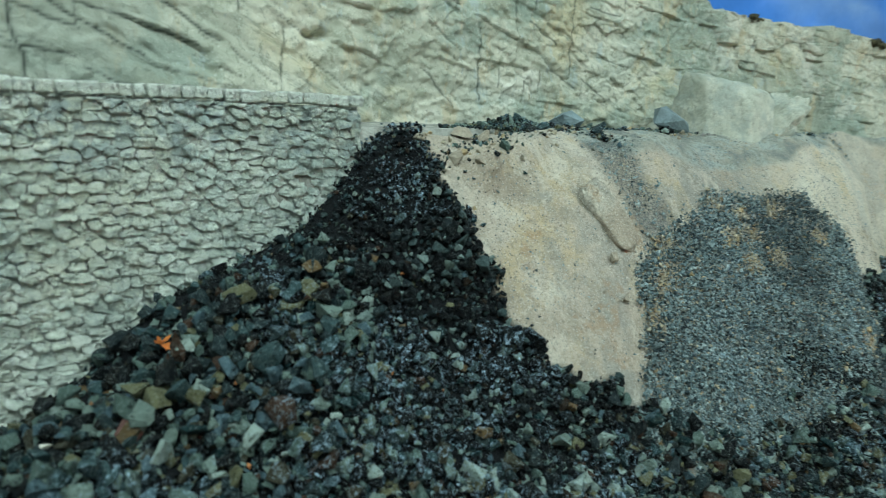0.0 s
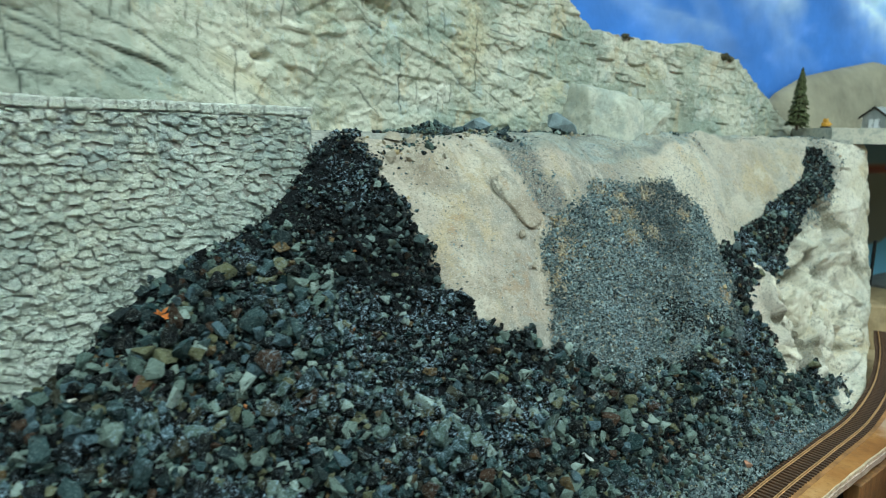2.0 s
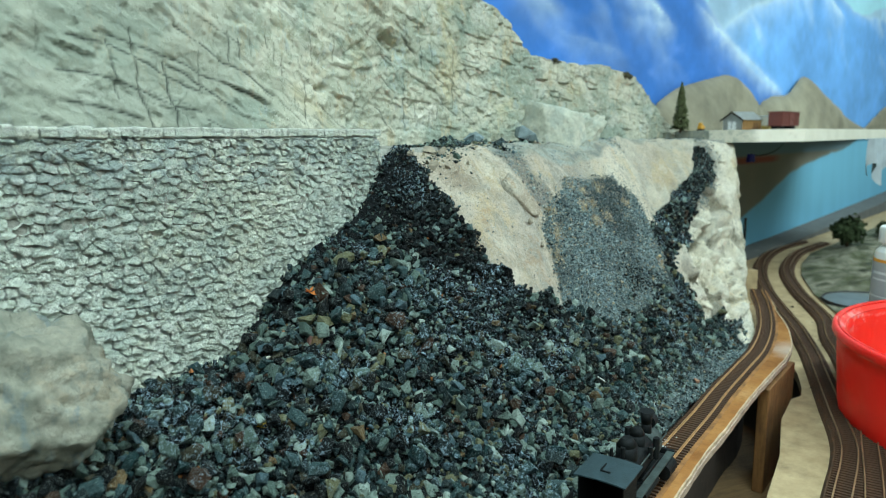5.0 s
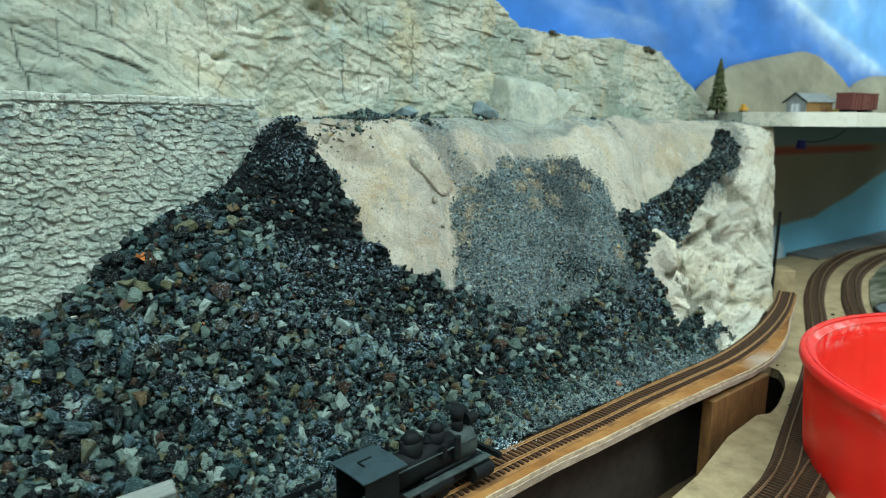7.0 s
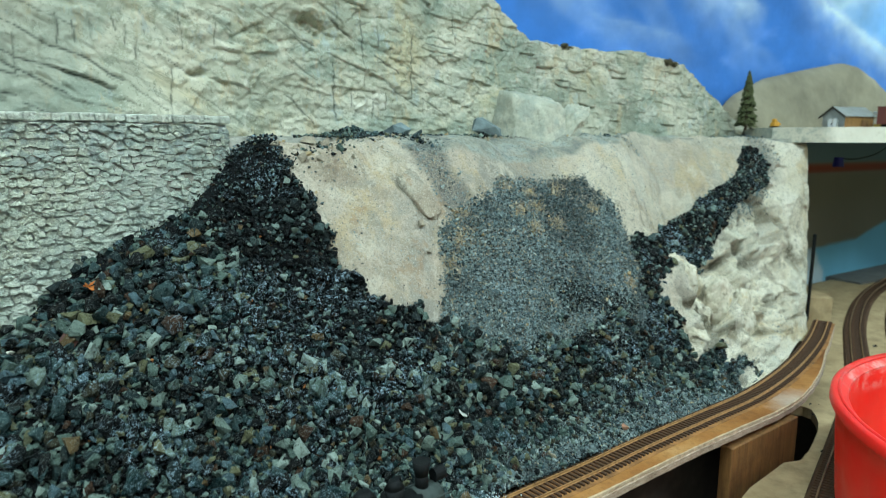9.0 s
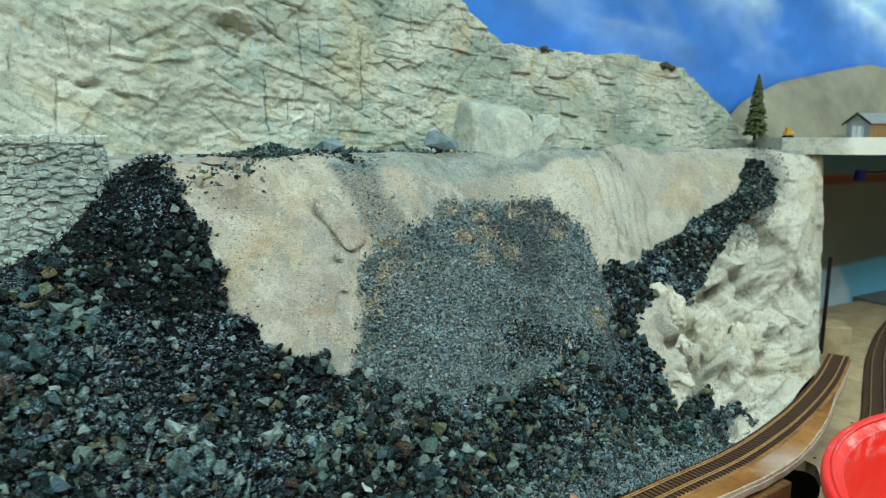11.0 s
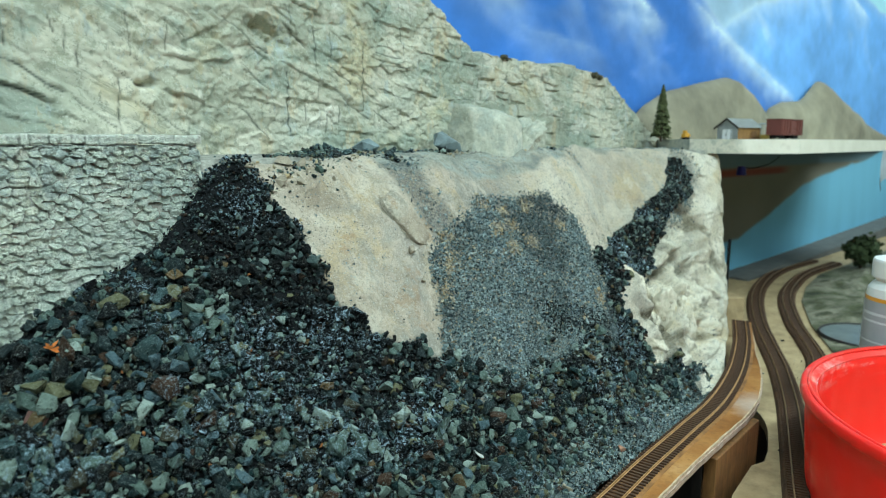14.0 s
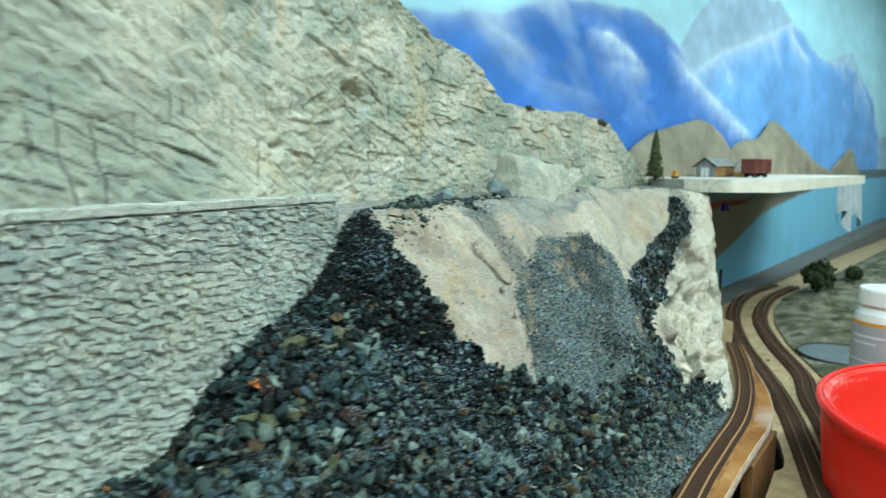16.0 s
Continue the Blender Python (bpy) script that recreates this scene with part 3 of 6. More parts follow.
CRACKS_HEAP = (
    (-.016, .494, -.001, .482, .015, .475), (.031, .513, .043, .500, .057, .489), (-.017, .461, .015, .435), (-.018, .418, .012, .385), (.069, .518, .073, .456), (.138, .508, .137, .467, .139, .421), (.034, .458, .038, .393),
    (.057, .424, .056, .407), (.083, .415, .083, .391), (.101, .427, .101, .405), (.091, .511, .092, .485), (.202, .545, .207, .500), (.087, .473, .122, .452), (.101, .439, .149, .409), (.176, .447, .213, .440), (.159, .497, .200, .494), (.153, .422, .189, .399))
# small overhangs: left x z, right x z, how far they stand out
LIPS = ((-.085, .430, -.056, .421, .006), (-.082, .461, -.060, .458, .006), (-.054, .457, -.026, .463, .006), (.030, .470, .099, .442, .005), (.150, .492, .215, .482, .005), (-.012, .428, .030, .420, .004), (.10, .395, .15, .392, .004),
        (-.316, .449, -.296, .442, .008), (-.20, .43, -.16, .412, .005), (.22, .455, .27, .446, .006), (.23, .51, .29, .50, .006), (.16, .54, .22, .535, .006), (.02, .545, .08, .53, .007), (-.06, .55, 0, .53, .007))


def crack_lines():
    """Carved cracks as (x, z) to (x, z) with a width: the chief ones, and small ones by zone."""
    rnd = random.Random(71)
    out = []
    for group, wide in ((CRACKS, .00125), (CRACKS_MIDDLE, .0010), (CRACKS_HEAP, .0011)):
        for c in group:
            for k in range(0, len(c) - 2, 2):
                out.append((c[k], c[k + 1], c[k + 2], c[k + 3], wide * rnd.uniform(.88, 1.08)))
    for lo, hi, count, kinds in ((-.62, -.31, 46, ((-.46, .03, .10), (-.40, .02, .06), (-30, .015, .045))), (-.31, -.14, 16, ((-.46, .02, .05), (-.40, .015, .04), (-30, .012, .03))),
                                 (-.14, .27, 46, ((-.8, .010, .03), (-30, .010, .03), (-.35, .012, .03), (.5, .008, .02))), (.25, .90, 60, ((-.06, .02, .05), (.05, .015, .04), (-25, .012, .03), (-.5, .01, .03)))):
        for _ in range(count):
            m, a, b = kinds[rnd.randrange(len(kinds))]
            m, l = m + rnd.uniform(-.12, .12), rnd.uniform(a, b)
            x, z = rnd.uniform(lo, hi), rnd.uniform(.375, .62)
            dx = l / math.hypot(1, m)
            out.append((x, z, x + dx, z + m * dx, rnd.uniform(.0006, .0009)))
    return out


def build_cliff():
    x0 = np.concatenate([np.linspace(-.75, -.50, 40), np.linspace(-.4985, .92, 1220)])
    x, v = np.meshgrid(x0, np.linspace(0, 1, 265), indexing="ij")
    y = np.interp(x, CLIFF_X, CLIFF_Y)
    for _ in range(30):
        y[1:-1] = (y[:-2] + 2 * y[1:-1] + y[2:]) / 4
    base = np.stack([x, y, .355 + 0 * x], -1)
    top = np.interp(x, SKY_X, SKY_Z) + .012 * (fbm(base, 30, 3, 21) - .5) + .010 * (blocks(x * 28, 0 * x + .5, 22)[0] - .5) * (x > .3)
    z = .355 + (top - .355) * np.minimum(v / .86, 1)
    back = np.clip((v - .86) / .14, 0, 1)
    out = np.array([.56, -.83, 0])
    p = np.stack([x, y, z], -1)
    along, up = x * 1.2 + .3 * y, z
    warp = fbm(p, 12, 3, 23) - .5
    calm = np.clip((-.02 - x) / .12, 0, 1)
    dip = up + (.42 * calm + .12 * (1 - calm)) * along
    strata = np.clip((x - .22) / .12, 0, 1)
    big, be, bs = blocks(along * 11 + 1.4 * warp, dip * 17 + 1.4 * warp, 31)
    mid, me, ms = blocks(along * (24 - 9 * strata) + 1.2 * warp, dip * (48 - 12 * strata) + .8 * warp, 32)
    small, se, ss = blocks(along * 60 + 2 * warp, dip * 105 + 2 * warp, 33)
    d = .026 * (fbm(p, 6, 2, 24) - .5) + (.34 - .16 * calm + .25 * strata) * (.006 * (big - .5) + .008 * bs) + (.42 - .18 * calm - .15 * strata) * (.0062 * (mid - .5) + .004 * ms) + (.7 - .2 * strata) * (.0022 * (small - .5) + .002 * ss)
    row = np.floor(up * 52 + .9 * warp + .25 * along * 52 * .12)
    shift = hashed(row.astype(np.int64), 0 * row.astype(np.int64), 0 * row.astype(np.int64), 35)
    col_at = along * 24 + 5 * shift + .6 * warp
    column = np.floor(col_at)
    value = hashed(row.astype(np.int64), column.astype(np.int64), 0 * row.astype(np.int64), 36)
    part_z, part_x = up * 52 + .9 * warp + .25 * along * 52 * .12 - row, col_at - column
    joint = np.maximum(np.exp(-(np.minimum(part_z, 1 - part_z) / .045)**2), np.exp(-(np.minimum(part_x, 1 - part_x) / .03)**2)) * (value > .35)
    d += strata * (.0075 * (value - .5) + .0045 * (part_z - .5) * (value - .3))
    d += .0022 * (fbm(np.stack([along * .5, dip * 1.6, 0 * x], -1), 90, 3, 27) - .5)
    crack = .35 * joint * strata * np.clip(fbm(p, 30, 3, 37) * 4 - 1.5, 0, 1)
    wave = .0045 * (fbm(p, 60, 4, 28) - .5)
    for xa, za, xb, zb, wide in crack_lines():
        i, j = np.searchsorted(x0, (min(xa, xb) - .006, max(xa, xb) + .006))
        if j <= i + 1:
            continue
        xs, zs = x[i:j] + wave[i:j], z[i:j] + wave[i:j]
        dx, dz = (xb - xa) * 1.3, zb - za
        long = dx * dx + dz * dz
        f = np.clip(((xs - xa) * 1.3 * dx + (zs - za) * dz) / long, 0, 1)
        off = np.hypot((xs - xa) * 1.3 - f * dx, zs - za - f * dz)
        crack[i:j] = np.maximum(crack[i:j], min(1, wide * 1150 - .40) * np.exp(-(off / (wide * (.60 + 1.6 * f * (1 - f))))**2))
    d -= .0009 * crack
    fold = np.abs(2 * fbm(p * np.array([1.0, 1.0, 1.5]), 26, 3, 81) - 1)**.7
    fold2 = np.abs(2 * fbm(p * np.array([1.0, 1.0, 1.3]), 70, 3, 82) - 1)**.7
    d += (1 - .7 * calm) * (1 - .4 * strata) * (.0036 * (fold - .45) + .0022 * (fold2 - .45))
    for xa, za, xb, zb, stand in LIPS:
        f = np.clip((x - xa) / (xb - xa), 0, 1)
        over = z - (za + f * (zb - za)) - .006 * (fbm(p, 50, 3, 83) - .5)
        ends = np.clip(np.minimum((x - xa), (xb - x)) / .008 + .5, 0, 1)
        d += .55 * stand * ends * np.where(over > 0, np.exp(-over / .013), -.35 * np.exp(over / .006))
    d += .0030 * (fbm(p, 55, 4, 25) - .5) + .06 * np.clip(.40 - z, 0, 1)
    d -= .015 * np.clip(.9 * np.exp(-((x + .099 + 2 * wave) / .007)**2 - ((z - .433 - 2 * wave) / .004)**2) + 1.5 * np.exp(-((x - .011) / .017)**2 - ((z - .498 + .3 * (x - .01)) / .011)**2), 0, 1) * (.1 + 1.8 * fbm(p, 95, 4, 29))
    p = p + out * (d - .12 * back**1.2)[..., None]
    p[..., 2] += .010 * back * (fbm(p, 40, 3, 26) - .3)
    ob = big_mesh("cliff", p.reshape(-1, 3), grid_faces(*x.shape), ROCK)
    a = ob.data.attributes.new("crack", "FLOAT", "POINT")
    a.data.foreach_set("value", crack.ravel().astype(np.float32))
    return tagged(ob, "pale grey-green carved plaster rock face with cracks", "cliff", kind="structure")


build_cliff()


def build_ledge():
    top = np.vstack([[(-.75, -.08), (-.42, .166), (-.055, .436)], SLOPE[7:, :2]])
    top, _ = glide(np.c_[top, 0 * top[:, 0]], .012)
    back = np.stack([top[:, 0] - .12, top[:, 1] + .16, 0 * top[:, 0]], 1)
    u = np.linspace(0, 1, 14)[None, :, None]
    p = top[:, None] * (1 - u) + back[:, None] * u
    p[..., 2] = .3665 + .004 * (fbm(p, 40, 3, 41) - .5) + .004 * u[..., 0]
    lip = p[:, :1] - np.array([0, 0, .05])
    p = np.concatenate([lip, p], 1)
    ob = big_mesh("ledge", p.reshape(-1, 3), grid_faces(*p.shape[:2])[:, ::-1], LEDGE)
    return tagged(ob, "narrow ledge of grey-tan ballast between cliff and wall", "ledge", kind="structure")


build_ledge()

# ---- the backdrop: a painted wall, light blue with blue mountains ----


def build_backdrop():
    x, z = np.meshgrid(np.linspace(-.6, 5.2, 620), np.linspace(-.1, 1.55, 275), indexing="ij")
    q = np.stack([x, 0 * x, z], -1)
    rough = .05 * (fbm(q, 5, 5, 51) - .5)
    sky = np.array((.44, .80, .93)) + .10 * (fbm(q, 2.2, 4, 52) - .5)[..., None]
    col = sky.copy()

    def lay(ridge, colour, snow, seed):
        nonlocal col
        top = np.interp(x, [r[0] for r in ridge], [r[1] for r in ridge]) + rough
        depth = top - z
        tone = np.array(colour)[None, None] * (.62 + .50 * fbm(q * np.array([1.2, 1, .7]), 4, 3, seed) + .30 * fbm(q * np.array([1.6, 1, 1]), 22, 4, seed + 6))[..., None]
        streak = fbm(np.stack([(z + .75 * x) * 1.3 + .12 * fbm(q, 5, 3, seed + 5), 0 * x, (x - .75 * z) * .45], -1), 7, 4, seed + 3)
        ridge_snow = .6 * np.clip((streak - .55) * 4, 0, 1) * np.clip(1.1 - depth / .30, 0, 1) * snow
        edge = np.exp(-np.abs(depth) / .018) * snow * .8
        white = np.clip(ridge_snow + edge, 0, 1)[..., None]
        tone = tone * (1 - white) + np.array((.66, .83, .95)) * white
        m = np.clip(depth / .012, 0, 1)[..., None]
        col = col * (1 - m) + tone * m

    def snow(line, strength, wide):
        """A brushed run of snow: crisp along its upper side, fading down the slope."""
        nonlocal col
        lx, lz = [q[0] for q in line], [q[1] for q in line]
        below = np.interp(x, lx, lz) + .3 * rough + .012 * (fbm(q * 1.0, 30, 3, 94) - .5) - z
        ends = np.clip(np.minimum(x - lx[0], lx[-1] - x) / .10, 0, 1)
        grain = .35 + 1.1 * fbm(np.stack([x * 2.0 - z, 0 * x, z * 2.0 + x], -1), 16, 4, 93)
        a = np.clip(strength * ends * grain * np.where(below > 0, np.exp(-below / wide), np.exp(below / .007)), 0, 1)[..., None]
        col = col * (1 - a) + np.array((.68, .85, .96)) * a

    lay([(.95, .3), (1.13, .755), (1.21, .838), (1.31, .905), (1.6, 1.0), (1.9, 1.022), (2.04, .98), (2.4, .6)], (.34, .52, .70), .25, 60)
    lay([(2.2, .5), (2.44, .88), (3.03, .985), (3.24, .90), (3.5, .6)], (.36, .56, .74), .2, 64)
    lay([(1.1, .5), (1.24, .693), (1.46, .78), (1.65, .839), (2.04, .967), (2.19, .948), (2.44, .894), (2.82, .915), (3.17, .915), (3.56, .792), (3.80, .609), (3.86, .2)], (.15, .40, .82), .8, 70)
    snow([(1.2, .68), (1.46, .782), (1.70, .852), (2.0, .95)], .55, .05)
    snow([(1.98, .955), (2.14, .90), (2.36, .84)], .75, .04)
    snow([(3.1, .90), (3.35, .82), (3.6, .70)], .5, .05)
    lay([(-.6, .9), (0, .69), (.17, .672), (.27, .682), (.36, .704), (.41, .722), (.6, .77), (.84, .81), (.89, .801), (1.02, .783), (1.13, .740), (1.24, .685), (1.40, .599), (1.64, .541), (2.0, .40)], (.036, .185, .60), .7, 80)
    snow([(.66, .715), (.77, .722), (.84, .702), (.97, .645)], 1.0, .035)
    snow([(.28, .70), (.38, .672), (.50, .63)], .6, .03)
    snow([(1.04, .74), (1.12, .708), (1.27, .653), (1.49, .588), (1.72, .52)], .8, .035)
    snow([(.70, .648), (.82, .655), (.98, .65)], .35, .03)
    snow([(.45, .60), (.60, .585), (.75, .56)], .25, .04)
    brush = (fbm(q * np.array([.55, 1, 1]), 15, 5, 88) - .5) * np.clip(1.6 - .5 * x, .5, 1)
    col = col * (1 + .55 * brush[..., None]) + .30 * np.clip(brush - .13, 0, 1)[..., None]
    low = np.clip((.36 - z) / .02, 0, 1)[..., None]
    col = col * (1 - low) + (np.array((.19, .52, .72)) * (.93 + .14 * fbm(q * np.array([6.0, 1, 1]), 3, 3, 90))[..., None]) * low
    pale = np.clip((np.interp(z, (-.1, -.02, .02, .09), (1.300, 1.283, 1.272, 1.226)) + .010 * (fbm(q, 40, 3, 96) - .5) - x) / .012, 0, 1)[..., None] * (z < .30)[..., None]
    col = col * (1 - pale) + np.array((.56, .70, .78)) * (.75 + .5 * fbm(q * np.array([2.0, 1, 1]), 18, 4, 97))[..., None] * pale
    dark = np.clip((np.interp(x, (1.1, 1.2, 1.4, 1.48, 1.6, 1.83, 1.95, 2.05, 2.3, 2.45, 2.7), (.088, .092, .100, .126, .160, .235, .258, .270, .302, .310, .36)) + .008 * (fbm(q, 20, 3, 98) - .5) - z) / .008, 0, 1)
    dark = (1 - dark) * (z < .40)
    m = dark[..., None]
    col = col * (1 - m) + np.array((.205, .19, .145)) * (.85 + .3 * fbm(q, 6, 3, 95))[..., None] * m
    # Shade close under the shelf, put into the paint as dark blue-grey.
    upper = (np.clip((z - .305) / .006, 0, 1) * m[..., 0])[..., None]
    col = col * (1 - upper) + np.array((.13, .20, .23)) * upper
    strip = (np.clip((z - .282) / .004, 0, 1) * np.clip((.306 - z) / .004, 0, 1) * m[..., 0] * np.clip((1.75 - x) / .1, 0, 1))[..., None]
    col = col * (1 - strip) + np.array((.24, .055, .032)) * strip
    p = np.stack([x, 1.13 + .45 * (x - .77), z], -1)
    n = Nodes("painted_backdrop", .85)
    n.relief(n.noise(60, 4), .001)
    mat = n.done(n.attr("paint"))
    ob = big_mesh("backdrop", p.reshape(-1, 3), grid_faces(*x.shape), mat)
    a = ob.data.attributes.new("paint", "FLOAT_COLOR", "POINT")
    a.data.foreach_set("color", np.c_[np.clip(col, 0, 1).reshape(-1, 3), np.ones(x.size)].ravel().astype(np.float32))
    return tagged(ob, "wall painted with blue snow-streaked mountains and sky", "backdrop", kind="structure")


build_backdrop()


def hill(points, depth, seed):
    """A rounded plaster hill standing before the backdrop: ridge heights over x."""
    xs = [p[0] for p in points]
    x, v = np.meshgrid(np.linspace(xs[0], xs[-1], 120), np.linspace(0, 1, 40), indexing="ij")
    top = np.interp(x, xs, [p[1] for p in points])
    for _ in range(6):
        top[1:-1] = (top[:-2] + 2 * top[1:-1] + top[2:]) / 4
    base = .37
    z = base + (top - base) * np.sin(v * np.pi / 2) ** .9
    p = np.stack([x, 1.13 + .45 * (x - .77) - .012, z], -1)
    bulge = depth * np.cos(v * np.pi / 2) * np.clip((top - base) / .15, .1, 1) + .02 * (fbm(p, 9, 4, seed) - .5)
    p = p + np.array([.41, -.91, 0]) * np.maximum(bulge, -.008)[..., None]
    ob = big_mesh("hill", p.reshape(-1, 3), grid_faces(*x.shape), HILL)
    return tagged(ob, "smooth grey-tan plaster hill before the backdrop", "hill", "distant hills")


hill([(.80, .40), (.853, .455), (.961, .50), (1.116, .53), (1.237, .552), (1.30, .545), (1.384, .514), (1.50, .459), (1.58, .38)], .05, 101)
hill([(1.42, .39), (1.50, .48), (1.60, .505), (1.722, .511), (1.80, .56), (1.865, .588), (1.93, .575), (2.088, .527), (2.25, .49), (2.417, .444), (2.70, .40)], .05, 102)
hill([(2.65, .38), (2.85, .45), (3.06, .512), (3.12, .50), (3.2, .44), (3.3, .39)], .03, 103)

# ---- decks, boards and walls that carry and close the place ----


def slab(name, outline, z0, z1, material, label, category, kind="structure"):
    bm = bmesh.new()
    low = [bm.verts.new((x, y, z0)) for x, y in outline]
    high = [bm.verts.new((x, y, z1)) for x, y in outline]
    bm.faces.new(high), bm.faces.new(list(reversed(low)))
    for i in range(len(outline)):
        j = (i + 1) % len(outline)
        bm.faces.new((low[i], low[j], high[j], high[i]))
    bmesh.ops.recalc_face_normals(bm, faces=bm.faces)
    bmesh.ops.triangulate(bm, faces=[f for f in bm.faces if len(f.verts) > 4])
    return tagged(part(name, bm, material), label, category, kind=kind)


slab("deck", [(.20, .165), (.277, .235), (.391, .317), (.476, .392), (.545, .438), (.567, .441), (.592, .461), (.616, .485), (.638, .508), (.655, .530), (.668, .552), (.676, .572), (.672, .584), (.66, .590), (.67, .612), (.74, .70), (.86, .84), (.9, 1.16), (1.4, 1.40), (3.4, 2.28), (4.2, 2.6), (4.2, -.6), (.2, -.6)],
     -.014, 0, DECK, "bare tan plywood deck with glue stains", "deck")
slab("floor", [(-2.2, -2.6), (5.6, -2.6), (5.6, 3.6), (-2.2, 3.6)], -.62, -.60, plain("floor_paint", (.16, .13, .10), .8), "dark floor below the layout", "floor")
slab("lower_shelf", [(-.3, -.4), (.6, -.4), (.6, .62), (-.3, .62)], -.115, -.105, wood_material("brown_shelf", (.26, .16, .07), (.15, .085, .04)), "brown wooden shelf below the track board", "shelf")
slab("ceiling", [(-2.2, -2.6), (5.6, -2.6), (5.6, 3.6), (-2.2, 3.6)], 1.6, 1.62, plain("ceiling_boards", (.30, .28, .25), .9, 0, 5, .1), "dark board ceiling", "ceiling")
room = plain("room_wall_paint", (.30, .29, .27), .9, 0, 5, .05)
for number, (a, b) in enumerate((((-2.2, -2.6), (5.6, -2.52)), ((-2.2, 3.52), (5.6, 3.6)), ((-2.2, -2.52), (-2.12, 3.52)), ((5.52, -2.52), (5.6, 3.52)))):
    slab(f"wall_{number + 1}", [a, (b[0], a[1]), b, (a[0], b[1])], -.6, 1.6, room, "plain pale room wall", "wall")
slab("platform", [(.800, .905), (.866, .853), (.967, .810), (1.95, 1.30), (1.95, 1.63), (.95, 1.18), (.835, 1.06)], .3605, .387, BOARD,
     "cream foam-board shelf carrying the village", "platform")


def fascia():
    """Dark boarding under the inner edge of the track board."""
    p, w = glide(SLOPE[:14, 3:6] + np.array([0, 0, -.02]), .03)
    v, f = sweep(p, w, [(0, 0), (.01, 0), (.01, -.6), (0, -.6)])
    return tagged(part("fascia", (v, f), plain("dark_boarding", (.05, .035, .025), .9)), "dark boarding under the gravel slope", "boarding", kind="structure")


fascia()

# ---- tracks ----
LINE = [(-.42, -.150, .088), (-.15, .03, .087), (0, .132, .084), (.161, .243, .078), (.271, .3165, .072), (.34, .364, .0685), (.435, .4255, .064), (.537, .4930, .059),
        (.65, .586, .055), (.77, .705, .050), (.865, .8125, .050)]
SPUR = [(.10, .030, .004), (.33, .193, .004), (.440, .267, .004), (.490, .308, .004), (.557, .378, .004), (.668, .494, .004), (.744, .576, .004), (.838, .687, .004), (.92, .795, .004), (1.035, .942, .004),
        (1.19, 1.112, .004), (1.35, 1.252, .004), (1.53, 1.37, .004), (1.75, 1.46, .004)]
LOOP = [(.20, .060, .0045), (.40, .208, .0045), (.52, .303, .0045), (.607, .370, .0045), (.696, .459, .0045), (.767, .532, .0045), (.84, .612, .0045), (.93, .695, .0045), (1.0, .782, .0045), (1.09, .90, .0045),
        (1.24, 1.067, .0045), (1.385, 1.19, .0045), (1.56, 1.305, .0045), (1.78, 1.40, .0045)]


def build_track(line, label, bed):
    thing = empty("railway_track")
    tagged(thing, label, "railway track", "model tracks")
    place, way = glide(line, .004)
    if bed:
        v, f = sweep(place, way, [(-.0195, -.0039), (.0195, -.0039), (.0165, .001), (-.0165, .001)])
        part("roadbed", (v, f), plain("dark_brown_roadbed", (.075, .034, .013), .9, 0, 60, .5, .002), thing)
        place = place + np.array([0, 0, .001])
    up = .0022
    for side in (-1, 1):
        o = side * .00825
        foot = [(o - .0009, up), (o + .0009, up), (o + .0009, up + .0003), (o + .0003, up + .0006), (o + .0003, up + .0018), (o + .0005, up + .0019), (o + .0005, up + .0026),
                (o - .0005, up + .0026), (o - .0005, up + .0019), (o - .0003, up + .0018), (o - .0003, up + .0006), (o - .0009, up + .0003)]
        part("rail", sweep(place[::2], way[::2], foot), RAIL_TOP if bed else RAIL, thing)
    bm = box(bmesh.new(), .0025, .029, .0022, None, .0003)
    first = part("sleeper", bm, SLEEPER, thing)
    at, heading = glide(line, .0062)
    rnd = random.Random(5)
    for k, (p, w) in enumerate(zip(at, heading)):
        ob = first if k == 0 else new("sleeper", first.data)
        ob.parent = thing
        ob.matrix_basis = pose(p[0], p[1], p[2] + (.001 if bed else 0), 0, 0, math.degrees(math.atan2(w[1], w[0])) + rnd.uniform(-1.2, 1.2))
    return thing


